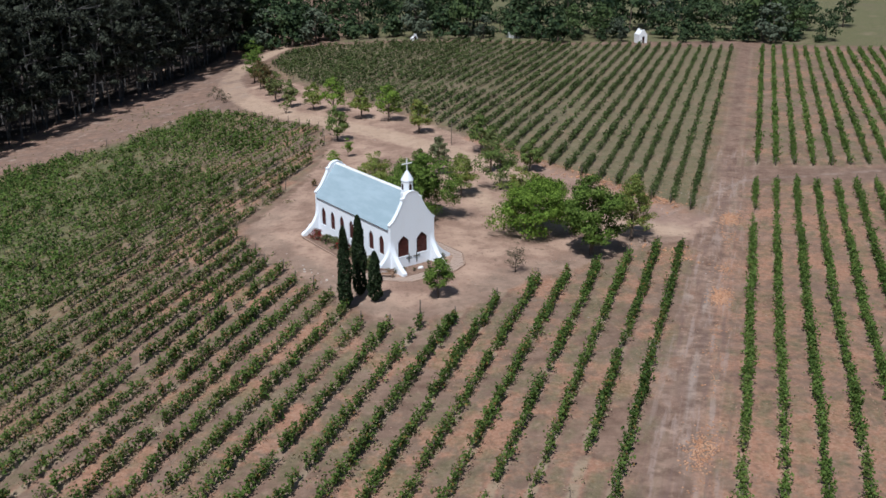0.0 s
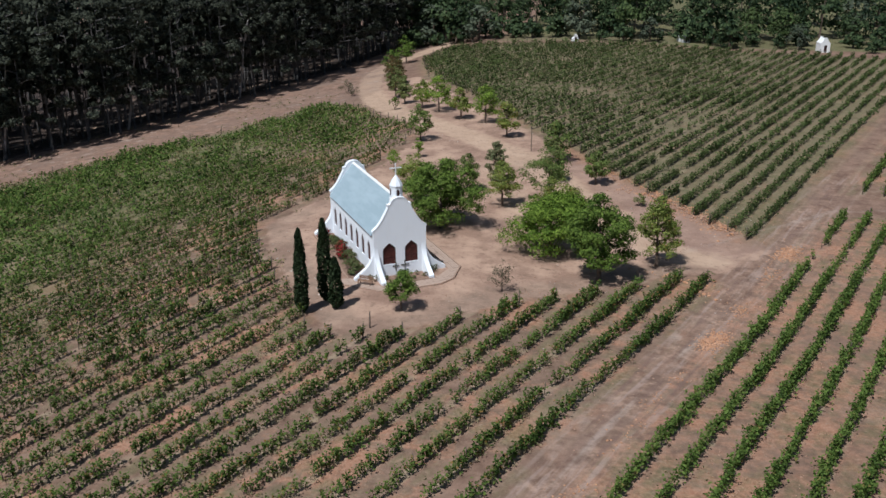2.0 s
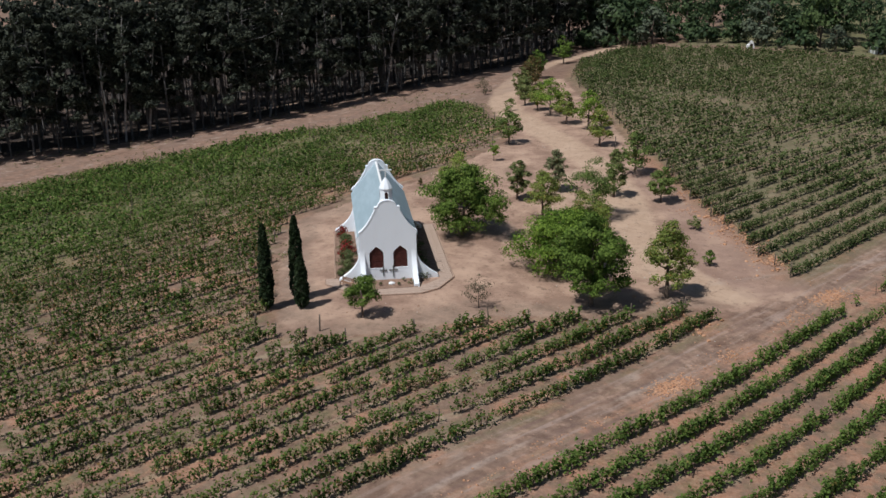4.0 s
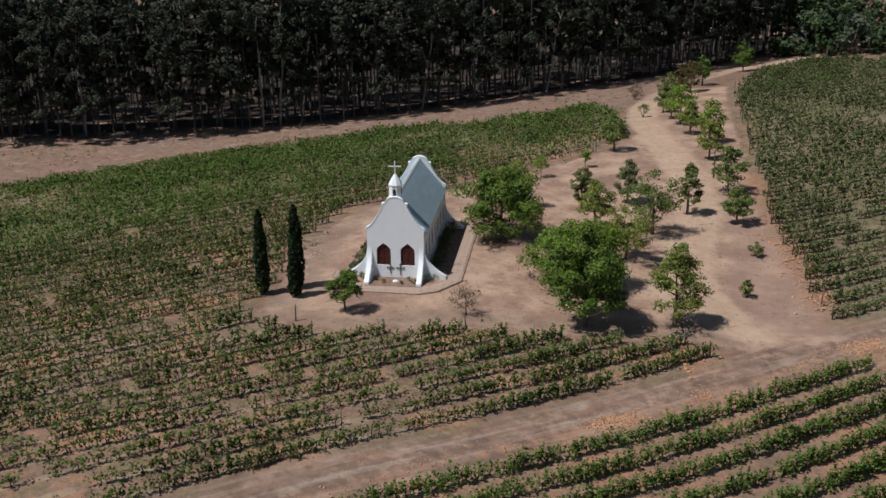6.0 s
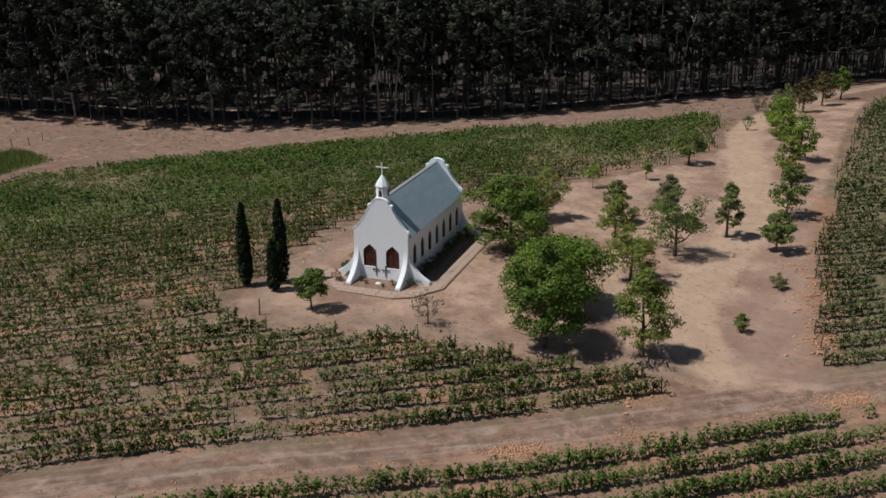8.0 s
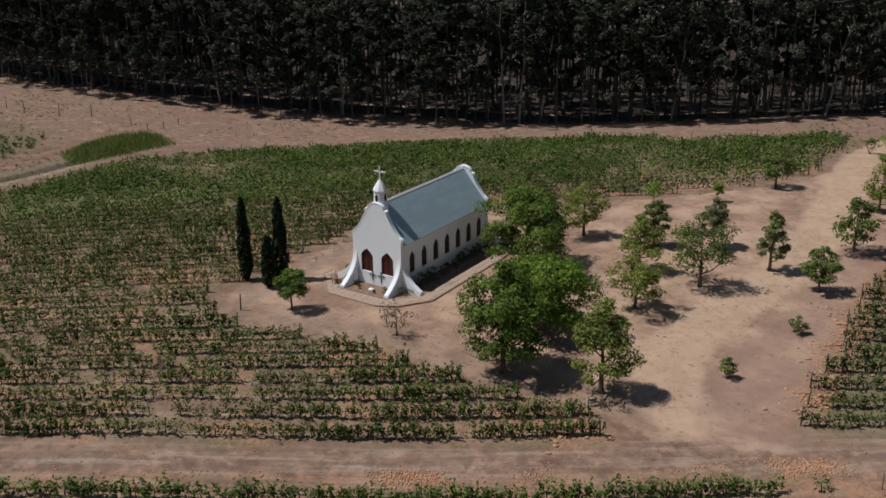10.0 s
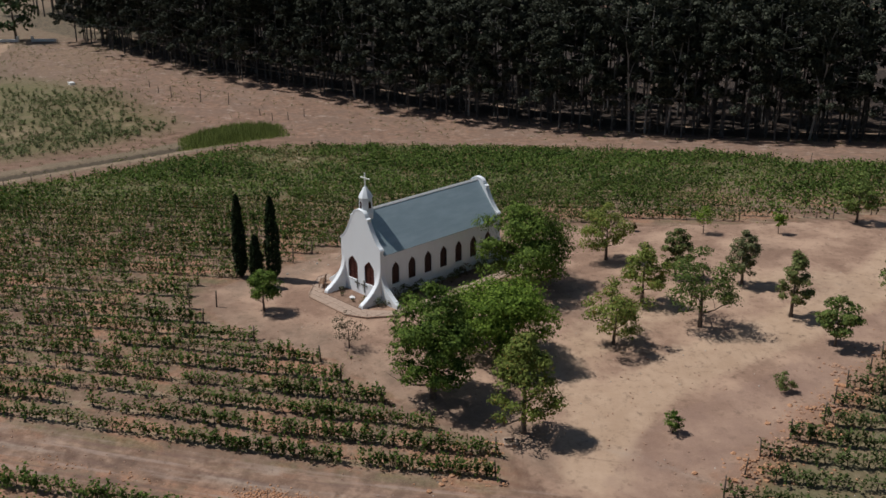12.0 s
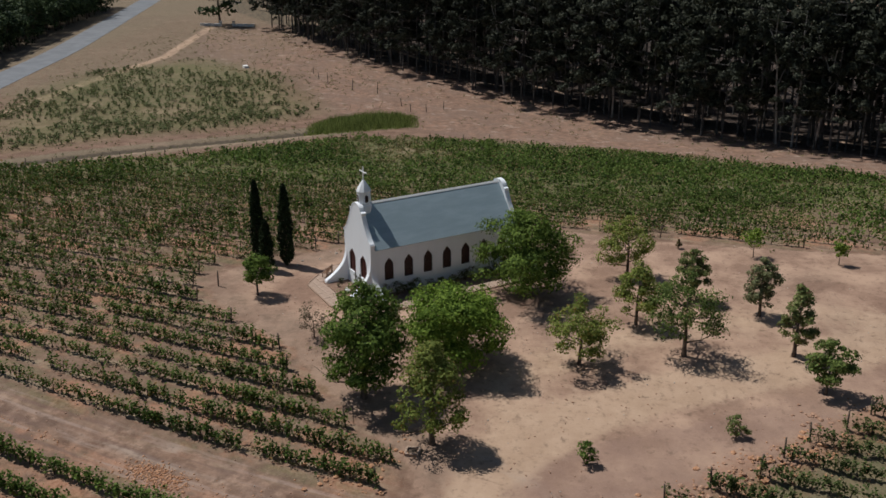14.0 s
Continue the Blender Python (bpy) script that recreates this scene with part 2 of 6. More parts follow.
ROCK = speckled("red_fieldstone", (0.30, 0.165, 0.105), (0.46, 0.30, 0.215), 3, 0.95, 20, 0.5)
ORANGE_ROCK = speckled("orange_gravel", (0.37, 0.180, 0.095), (0.53, 0.31, 0.190), 2, 0.95, 20, 0.5)
PALE_ROCK = speckled("pale_fieldstone", (0.38, 0.32, 0.27), (0.55, 0.49, 0.43), 3, 0.95, 20, 0.5)
ASPHALT = speckled("asphalt", (0.15, 0.16, 0.175), (0.20, 0.21, 0.225), 0.3, 0.85, 12, 0.2, world_space=True)
WHITE_PAINT = speckled("white_paint", (0.74, 0.74, 0.73), (0.82, 0.82, 0.81), 1.5, 0.8, 20, 0.15)

VINE_MID = leafy("vine_leaves", (0.036, 0.066, 0.014), (0.125, 0.190, 0.042), (0.24, 0.145, 0.05), 0.08, 0.3, 0.25)
VINE_WEST = leafy("vine_leaves_west", (0.038, 0.072, 0.016), (0.158, 0.232, 0.054), (0.25, 0.20, 0.09), 0.06, 0.34, 0.16)
VINE_LUSH = leafy("vine_leaves_lush", (0.048, 0.086, 0.018), (0.148, 0.222, 0.050), (0.22, 0.19, 0.06), 0.04, 0.32, 0.3)
VINE_FAR = leafy("vine_leaves_upper_block", (0.038, 0.060, 0.018), (0.120, 0.160, 0.052), (0.24, 0.20, 0.11), 0.07, 0.3, 0.2)
VINE_WEEDY = leafy("weedy_vine_leaves", (0.085, 0.108, 0.040), (0.205, 0.235, 0.105), (0.25, 0.21, 0.12), 0.15, 0.25, 0.10)
OAK = leafy("oak_leaves", (0.036, 0.070, 0.012), (0.172, 0.250, 0.048), None, 0, 0.24, 0.6)
OAK_BRIGHT = leafy("bright_leaves", (0.070, 0.128, 0.017), (0.240, 0.345, 0.056), None, 0, 0.28, 0.6)
OAK_PALE = leafy("pale_leaves", (0.090, 0.122, 0.024), (0.285, 0.335, 0.085), (0.26, 0.18, 0.05), 0.06, 0.30, 0.6)
OAK_OLIVE = leafy("olive_leaves", (0.075, 0.100, 0.032), (0.225, 0.258, 0.092), (0.19, 0.12, 0.06), 0.08, 0.27, 0.6)
OAK_SOFT = leafy("soft_green_leaves", (0.055, 0.088, 0.022), (0.190, 0.250, 0.070), (0.20, 0.15, 0.06), 0.04, 0.27, 0.6)
OAK_GREY = leafy("grey_green_leaves", (0.090, 0.105, 0.050), (0.225, 0.245, 0.120), (0.19, 0.14, 0.08), 0.15, 0.27, 0.6)
OAK_RUSSET = leafy("russet_leaves", (0.085, 0.060, 0.024), (0.19, 0.120, 0.050), (0.07, 0.085, 0.03), 0.35, 0.25, 0.6)
TWIGGY = leafy("dry_leaves", (0.085, 0.072, 0.045), (0.165, 0.140, 0.090), None, 0, 0.2, 0.8)
CYPRESS = leafy("cypress_leaves", (0.012, 0.022, 0.009), (0.034, 0.052, 0.020), None, 0, 0.08, 1.2)
# gum tones go near black: the crowns' shade is put into the leaf colour
GUM = leafy("shaded_gum_leaves", (0.007, 0.010, 0.008), (0.072, 0.080, 0.055), None, 0, 0.10, 0.25)
WOODS = leafy("woodland_leaves", (0.014, 0.029, 0.014), (0.074, 0.108, 0.045), None, 0, 0.15, 0.06)
WOODS_LIGHT = leafy("woodland_light_leaves", (0.030, 0.052, 0.018), (0.100, 0.140, 0.050), None, 0, 0.18, 0.06)
WOODS_GREY = leafy("woodland_grey_leaves", (0.045, 0.060, 0.040), (0.110, 0.130, 0.085), None, 0, 0.15, 0.12)
BLOOM = leafy("red_blossom", (0.19, 0.010, 0.014), (0.33, 0.022, 0.030), (0.040, 0.065, 0.022), 0.42, 0.2, 1.0)
SHRUB = leafy("shrub_leaves", (0.045, 0.064, 0.022), (0.122, 0.148, 0.056), (0.12, 0.07, 0.04), 0.12, 0.2, 1.0)
REED = leafy("reed_blades", (0.105, 0.138, 0.036), (0.225, 0.265, 0.085), None, 0, 0.42, 0.3)
STRAW = leafy("dead_grass_blades", (0.19, 0.145, 0.080), (0.37, 0.300, 0.185), (0.10, 0.115, 0.04), 0.12, 0.25, 0.2)
WEEDS = leafy("weed_leaves", (0.060, 0.082, 0.024), (0.165, 0.170, 0.062), (0.30, 0.235, 0.125), 0.38, 0.25, 0.12)


# ---------------------------------------------------------------- mesh helpers
def link_mesh(name, me, material, parent=None, label="", kind="", category="", group=""):
    ob = new(name, me)
    if material is not None:
        me.materials.append(material)
    if parent is not None:
        ob.parent = parent
    return tagged(ob, label, category, group, kind)


def part(name, bm, material, parent, label="", kind="", smooth=False):
    """One mesh object made from a bmesh, under a thing or a part."""
    me = bpy.data.meshes.new(name)
    bm.normal_update()
    bm.to_mesh(me)
    bm.free()
    if smooth:
        me.shade_smooth()
    return link_mesh(name, me, material, parent, label, kind)


def anchor(name, m, label, category, group=""):
    """An Empty at a thing's base, to hold its parts."""
    ob = new(name)
    ob.empty_display_size = 0.3
    ob.matrix_basis = m
    return tagged(ob, label, category, group)


def raw_mesh(name, verts, faces):
    """A mesh from arrays: verts (n, 3), faces (m, 3) or (m, 4)."""
    verts, faces = np.asarray(verts, dtype=np.float32), np.asarray(faces, dtype=np.int32)
    me = bpy.data.meshes.new(name)
    sides = faces.shape[1]
    me.vertices.add(len(verts))
    me.vertices.foreach_set("co", verts.ravel())
    me.loops.add(faces.size)
    me.loops.foreach_set("vertex_index", faces.ravel())
    me.polygons.add(len(faces))
    me.polygons.foreach_set("loop_start", np.arange(0, faces.size, sides, dtype=np.int32))
    me.polygons.foreach_set("loop_total", np.full(len(faces), sides, dtype=np.int32))
    me.update(calc_edges=True)
    return me


def leaf_mesh(name, centres, sizes, rng, up=0.5, slim=0.62, out=None):
    """A cloud of four-cornered leaves, each folded a little along its midrib."""
    c = np.asarray(centres, dtype=float)
    n = len(c)
    nrm = rng.normal(size=(n, 3))
    if out is not None:                          # leaves of a clump face outwards
        nrm = nrm * 0.45 + np.asarray(out)
        nrm[:, 2] += 0.45 * up
    else:
        nrm[:, 2] = np.abs(nrm[:, 2]) + up
    nrm /= np.linalg.norm(nrm, axis=1)[:, None]
    a = np.cross(nrm, rng.normal(size=(n, 3)))
    a /= np.linalg.norm(a, axis=1)[:, None] + 1e-9
    b = np.cross(nrm, a)
    s = np.asarray(sizes, dtype=float).reshape(-1, 1) * np.ones((n, 1))
    fold = nrm * s * 0.18
    v = np.stack([c - a * s, c + b * s * slim + fold, c + a * s, c - b * s * slim + fold], axis=1).reshape(-1, 3)
    f = np.arange(n * 4).reshape(-1, 4)
    return raw_mesh(name, v, f)


def tube_arrays(path, radii, sides=6):
    """Verts and quads of a tapered tube along a path."""
    path = np.asarray(path, dtype=float)
    k = len(path)
    t = np.gradient(path, axis=0)
    t /= np.linalg.norm(t, axis=1)[:, None] + 1e-9
    ref = np.array([1.0, 0.0, 0.0]) if abs(t[0, 0]) < 0.8 else np.array([0.0, 1.0, 0.0])
    u = np.cross(t, ref)
    u /= np.linalg.norm(u, axis=1)[:, None] + 1e-9
    w = np.cross(t, u)
    ang = np.linspace(0, 2 * np.pi, sides, endpoint=False)
    ring = u[:, None, :] * np.cos(ang)[None, :, None] + w[:, None, :] * np.sin(ang)[None, :, None]
    v = (path[:, None, :] + ring * np.asarray(radii, dtype=float)[:, None, None]).reshape(-1, 3)
    i = np.arange(k - 1)[:, None] * sides
    j = np.arange(sides)[None, :]
    jn = (j + 1) % sides
    f = np.stack([i + j, i + jn, i + sides + jn, i + sides + j], axis=-1).reshape(-1, 4)
    return v, f


def merge(pieces):
    vs, fs, base = [], [], 0
    for v, f in pieces:
        vs.append(v)
        fs.append(f + base)
        base += len(v)
    return np.concatenate(vs), np.concatenate(fs)


def add_box(bm, x0, x1, y0, y1, z0, z1, bevel=0.0):
    m = Matrix.Translation(((x0 + x1) / 2, (y0 + y1) / 2, (z0 + z1) / 2)) @ Matrix.Diagonal((x1 - x0, y1 - y0, z1 - z0, 1))
    made = bmesh.ops.create_cube(bm, size=1, matrix=m)
    if bevel:
        edges = {e for v in made["verts"] for e in v.link_edges}
        bmesh.ops.bevel(bm, geom=list(edges), offset=bevel, segments=2, affect="EDGES")
    return bm


def add_prism(bm, outline, y0, y1, holes=()):
    """A flat outline in x and z, pulled from y0 to y1, with holes through it."""
    loops = [outline, *holes]
    edges = []
    for loop in loops:
        vs = [bm.verts.new((x, y0, z)) for x, z in loop]
        edges += [bm.edges.new((vs[i], vs[(i + 1) % len(vs)])) for i in range(len(vs))]
    fill = bmesh.ops.triangle_fill(bm, edges=edges, use_beauty=True)
    faces = [g for g in fill["geom"] if isinstance(g, bmesh.types.BMFace)]
    out = bmesh.ops.extrude_face_region(bm, geom=faces)
    moved = [g for g in out["geom"] if isinstance(g, bmesh.types.BMVert)]
    bmesh.ops.translate(bm, verts=moved, vec=(0, y1 - y0, 0))
    bmesh.ops.recalc_face_normals(bm, faces=bm.faces[:])
    return bm


def inside(poly, x, y):
    """Whether points lie in a polygon."""
    x, y = np.asarray(x, dtype=float), np.asarray(y, dtype=float)
    r = np.zeros(x.shape, dtype=bool)
    for (x1, y1), (x2, y2) in zip(poly, poly[1:] + poly[:1]):
        if y1 != y2:
            r ^= ((y1 > y) != (y2 > y)) & (x < (x2 - x1) * (y - y1) / (y2 - y1) + x1)
    return r


def line_gap(line, x, y):
    """Distance from points to a polyline."""
    best = np.full(np.shape(x), 1e9)
    for (x1, y1), (x2, y2) in zip(line, line[1:]):
        dx, dy = x2 - x1, y2 - y1
        t = np.clip(((x - x1) * dx + (y - y1) * dy) / (dx * dx + dy * dy), 0, 1)
        best = np.minimum(best, np.hypot(x - x1 - t * dx, y - y1 - t * dy))
    return best


def poly_gap(poly, x, y):
    """Signed distance to a polygon's rim: positive inside."""
    d = line_gap(poly + poly[:1], x, y)
    return np.where(inside(poly, x, y), d, -d)


# ---------------------------------------------------------------- plan of the estate
ROW_ANGLE = radians(17.3)
ROW_WAY = np.array([math.sin(ROW_ANGLE), math.cos(ROW_ANGLE)])
ROW_SIDE = np.array([math.cos(ROW_ANGLE), -math.sin(ROW_ANGLE)])

BLOCK_WEST = [(15.4, 64.5), (8.2, 40), (-38, 27), (-46, 39), (-60, 59), (-82, 77), (-88, 100), (-86, 117), (-80, 132), (-68, 150),
              (-54, 167), (-46, 183), (-38, 178), (-29, 165), (-20.5, 156), (-18, 146), (-19, 133), (-20.5, 120), (-24.5, 106),
              (-19, 95), (-10.5, 84.5), (-6, 77.5), (0, 79.5), (3.5, 83), (8, 89.2), (12.5, 91.7), (18, 96.3), (22.4, 100.6), (26.6, 99.8)]
BLOCK_NORTH = [(30.4, 112.4), (27.4, 115.4), (22.2, 122.8), (18.2, 127), (12, 136), (6.5, 146.5), (-2, 158), (-6.5, 166.5), (-21, 190),
               (-33, 212), (-42, 240), (-40, 262), (-12, 257), (17, 260), (46, 256), (72.6, 249)]
BLOCK_EAST = [(39.0, 124.5), (12.6, 40), (42, 44), (72, 124.5)]
BLOCK_EAST_UPPER = [(42.4, 134.5), (78.0, 249), (118, 241), (92, 134.5)]
WEEDY_BLOCK = [(-56, 27), (-74, 39), (-87, 53), (-110, 65), (-146, 47), (-168, 20), (-146, 0), (-120, -3), (-90, 8)]
YARD = [(-46, 205), (-30, 176), (-20, 158), (-17, 149), (-17.5, 133), (-19, 120), (-23, 106), (-18, 96), (-10, 85.5), (-6, 80), (0, 81),
        (4, 85), (9, 91), (13, 93.5), (18, 98), (23, 102), (27, 103), (33, 112), (28.5, 113.5), (26, 117), (21, 124), (11, 136.5),
        (5, 146), (-3, 158), (-8, 166), (-23, 190), (-35, 212)]
SAND_ROAD = [(-38, 300), (-44, 268), (-49.5, 240), (-48.5, 222), (-42, 199), (-34, 181), (-27, 170), (-18, 159.5), (-9, 150), (-2, 142.5),
             (4, 134.5), (9, 126), (13, 117.5), (17, 112), (21, 108.4), (25.5, 106.8)]
SAND_LANE = [(0, 141), (-2, 133), (2, 122), (6, 113), (12, 108), (19, 108)]
FOREST_RIM = [(-300, -25), (-232, 22), (-168, 66), (-146, 92), (-129, 110), (-111, 137), (-95.5, 155.5), (-87, 170), (-79, 194), (-71, 213), (-65, 236), (-62, 262), (-64, 330)]
GUM_STRIP = FOREST_RIM[1:11] + [(-50, 236), (-47, 222), (-41, 196), (-45, 185), (-54, 168), (-68, 151), (-81, 132), (-87, 117), (-89, 100), (-98, 84), (-110, 68), (-146, 49), (-170, 20), (-215, 3)]
DITCH = [(-30, 14), (-47, 34), (-59, 43), (-69, 52), (-79, 62), (-89, 70)]
FIELD_PATH = [(-96, 4), (-131, 5), (-170, 9), (-224, 2)]
ASPHALT_ROAD = [(-60, -4), (-134, -16), (-175, -21.5), (-282, -44.5), (-420, -75)]
# the brown fan between the pale road and the bank of the upper block
ROAD_FAN = [(27.5, 106.5), (22.5, 110.2), (19.2, 114.0), (17.2, 118.7), (14.2, 124.6), (10.1, 130.6), (4, 140), (8, 141), (14, 134), (20, 127), (26.5, 118), (32, 112.5)]
REED_BED = [(-84, 68.5), (-91, 75.5), (-99, 84), (-108, 82.5), (-106, 74), (-96, 67)]
MEADOW = [(82, 256), (118, 250), (260, 300), (260, 520), (150, 520), (112, 300)]
CHAPEL = np.array([-3.27, 93.5])
CHAPEL_TURN = 36.5


def soft_ramp(u, width):
    return (np.sqrt(u * u + width * width) + u) / 2


def land(x, y):
    """Height of the land: a level brow with the chapel, falling to the gum trees in the west."""
    x, y = np.asarray(x, dtype=float), np.asarray(y, dtype=float)
    fall = 0.135 * soft_ramp(-x - 20, 8)
    fall = (11 - soft_ramp(11 - fall, 1.5)) * (0.72 + 0.28 / (1 + np.exp(-np.clip((y - 95) / 14, -50, 50))))
    east = 0.05 * soft_ramp(x - 2, 6)
    east = 1.2 - soft_ramp(1.2 - east, 0.3)
    north = np.minimum(0.016 * soft_ramp(y - 150, 20), 4.5)
    ditch = 0.75 * np.exp(-(line_gap(DITCH, x, y) / 1.1) ** 2)
    bank = 0.28 * np.exp(-(line_gap([(29.5, 113.5), (26, 118), (12, 136)], x, y) / 1.3) ** 2)
    across, along = x * ROW_SIDE[0] + y * ROW_SIDE[1], x * ROW_WAY[0] + y * ROW_WAY[1]
    rise = 0.055 * soft_ramp(91 - along, 4)      # the track climbs gently to the south
    rise = (1.2 - soft_ramp(1.2 - rise, 0.2)) * np.clip(1 + 0.065 * (across + 5.6), 0, 1.5)
    return -fall - east - north - ditch + bank + rise


def land_at(x, y):
    return float(land(x, y))


def grid_lines(lo, hi, step, far):
    """Even lines from lo to hi, then wider and wider ones out to far."""
    core = list(np.arange(lo, hi + 0.01, step))
    a, b, d = [], [], step
    while lo - sum(a) > -far:
        d *= 1.35
        a.append(d)
    d = step
    while hi + sum(b) < far:
        d *= 1.35
        b.append(d)
    return np.array([lo - c for c in np.cumsum(a)][::-1] + core + [hi + c for c in np.cumsum(b)])


def ground_masks(x, y):
    """What covers the soil at each place, from 0 to 1."""
    ramp = lambda d, w: np.clip(0.5 + d / (2 * w), 0, 1)
    vine = np.zeros(np.shape(x))
    for block in (BLOCK_WEST, BLOCK_NORTH, BLOCK_EAST, BLOCK_EAST_UPPER):
        vine = np.maximum(vine, ramp(poly_gap(block, x, y) + 0.8, 1.0))
    across = x * ROW_SIDE[0] + y * ROW_SIDE[1]
    along = x * ROW_WAY[0] + y * ROW_WAY[1]
    sand = np.maximum(ramp(2.5 - line_gap(SAND_ROAD, x, y), 1.6), 0.75 * ramp(2.6 - line_gap(SAND_LANE, x, y), 2.6))
    track = ramp(3.0 - np.abs(across + 1.7), 1.0) * ramp(150 - along, 4)
    rut = np.maximum(0.9 * np.exp(-((across + 2.05) / 0.50) ** 2), 0.85 * np.exp(-((across + 3.75) / 0.55) ** 2)) * (0.72 + 0.28 * np.sin(along * 0.23 + 2 * np.sin(along * 0.07))) * ramp(108 - along, 8)
    rut = np.maximum(rut, 0.7 * np.exp(-(line_gap([(22, 107), (40, 127), (72, 134)], x, y) / 0.9) ** 2))
    red = 0.75 * ramp(1.9 - line_gap([(29, 114), (25, 119), (13, 135), (4, 148)], x, y), 1.6)
    red = np.maximum(red, 0.50 * np.exp(-((across + 0.7) / 0.9) ** 2) * ramp(112 - along, 6))
    red = np.maximum(red, 0.42 * ramp(poly_gap(GUM_STRIP, x, y) + 3, 4))
    red = np.maximum(red, 0.6 * np.exp(-(np.hypot(x - 23.5, y - 98.5) / 2.2) ** 2))
    red = np.maximum(red, 0.46 * ramp(poly_gap(BLOCK_EAST, x, y) + 1, 1))
    dry = 0.35 * ramp(poly_gap(WEEDY_BLOCK, x, y), 4)
    dry = np.maximum(dry, 0.55 * ramp(-x - 100, 20) * ramp(52 - y, 20))
    dry = np.maximum(dry, 0.95 * ramp(5.0 - line_gap(DITCH, x, y), 2.5))
    dry = np.maximum(dry, ramp(-y + 0, 25) * ramp(-x - 60, 15) * 0.7)
    dry = np.maximum(dry, 0.50 * ramp(poly_gap(BLOCK_NORTH, x, y), 2))
    dry = np.maximum(dry, 0.42 * ramp(poly_gap(BLOCK_EAST_UPPER, x, y), 2))
    green = 0.45 * ramp(poly_gap(WEEDY_BLOCK, x, y) - 2, 6)
    green = np.maximum(green, ramp(poly_gap(MEADOW, x, y), 6))
    green = np.maximum(green, 0.8 * np.exp(-(np.hypot(x - 22.6, y - 101.2) / 0.7) ** 2))
    green = np.maximum(green, 0.9 * ramp(poly_gap(REED_BED, x, y) + 1, 2))
    green = np.maximum(green, ramp(y - 262, 4) * ramp(x + 30, 10) * 0.8)
    path = 0.8 * ramp(1.7 - line_gap(FIELD_PATH, x, y), 1.0)
    path = np.maximum(path, 0.5 * ramp(1.5 - line_gap([(-30, 17.5), (-47, 38), (-60, 48), (-79, 66.5), (-92, 74)], x, y), 0.8))
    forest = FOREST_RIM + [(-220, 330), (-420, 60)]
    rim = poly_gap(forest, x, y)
    # litter with painted canopy shade under the gums; the ditch bed takes it too
    duff_shade = np.maximum(ramp(rim + 1.5, 2.5), 0.9 * np.exp(-(line_gap(DITCH, x, y) / 1.3) ** 2))
    lumps = 0.5 + 0.5 * np.sin(along * 0.21 + 1.7 * np.sin(along * 0.053)) * np.sin(across * 0.17 + 0.8)
    path = np.maximum(path, 0.95 * np.exp(-((rim - 11.0) / 0.9) ** 2) * np.clip(2.0 * lumps - 0.2, 0, 1))
    west = ramp(-x - 40, 14) * ramp(poly_gap(BLOCK_WEST, x, y) + 0.5, 2)
    sward = np.maximum(west, 0.7 * ramp(poly_gap(WEEDY_BLOCK, x, y) - 1, 5))
    sward = np.maximum(sward, 0.5 * ramp(poly_gap(BLOCK_NORTH, x, y), 2))
    fan = ramp(poly_gap(ROAD_FAN, x, y), 1.3)
    green = np.maximum(green, 0.85 * ramp(-x - 42, 16) * ramp(poly_gap(BLOCK_WEST, x, y), 2))
    yard = np.maximum(ramp(poly_gap(YARD, x, y), 1.5), track * 0.42)
    yard = np.maximum(yard, 0.42 * ramp(poly_gap(GUM_STRIP, x, y) + 2, 3))
    return {"vine": vine, "sand": np.maximum(sand, path), "rut": rut, "red": red, "dry": dry, "green": green, "yard": yard, "duff_shade": duff_shade, "track": track, "sward": sward, "fan": fan,
            "strip": ramp(poly_gap(GUM_STRIP, x, y) + 2, 3),
            "ditch": np.exp(-(line_gap(DITCH, x, y) / 1.9) ** 2),
            "worn": ramp(poly_gap(YARD, x, y), 1.0) * ramp(4.2 - np.abs(poly_gap(BLOCK_WEST, x, y)), 3.0) * ramp(120 - y, 12)}


def drape(name, xs, ys, lift, label, category, kind="structure"):
    """A sheet over the land with its cover masks."""
    gx, gy = xs, ys
    k, m = gx.shape
    z = land(gx, gy) + lift
    if np.ndim(lift) == 0 and lift > 0:          # a road's edges dip under the soil
        z = z - 0.07 * np.abs(np.linspace(-1, 1, m))[None, :] ** 3
    v = np.stack([gx, gy, z], axis=-1).reshape(-1, 3)
    i = (np.arange(k - 1)[:, None] * m + np.arange(m - 1)[None, :])
    f = np.stack([i, i + m, i + m + 1, i + 1], axis=-1).reshape(-1, 4)
    me = raw_mesh(name, v, f)
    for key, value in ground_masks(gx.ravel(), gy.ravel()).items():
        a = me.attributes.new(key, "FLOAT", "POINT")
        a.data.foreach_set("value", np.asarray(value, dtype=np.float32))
    me.shade_smooth()
    return link_mesh(name, me, EARTH, None, label, kind, category)


def ribbon(line, half, step=1.0, lanes=6):
    """Grid of places along a polyline, half metres to each side."""
    line = np.array(line, dtype=float)
    seg = np.hypot(*np.diff(line, axis=0).T)
    s = np.concatenate([[0], np.cumsum(seg)])
    t = np.arange(0, s[-1], step)
    px, py = np.interp(t, s, line[:, 0]), np.interp(t, s, line[:, 1])
    k = np.ones(9) / 9
    px = np.convolve(np.pad(px, 4, mode="edge"), k, "valid")
    py = np.convolve(np.pad(py, 4, mode="edge"), k, "valid")
    dx, dy = np.gradient(px), np.gradient(py)
    q = np.hypot(dx, dy)
    o = np.linspace(half, -half, lanes + 1)
    return px[:, None] - dy[:, None] / q[:, None] * o[None, :], py[:, None] + dx[:, None] / q[:, None] * o[None, :]


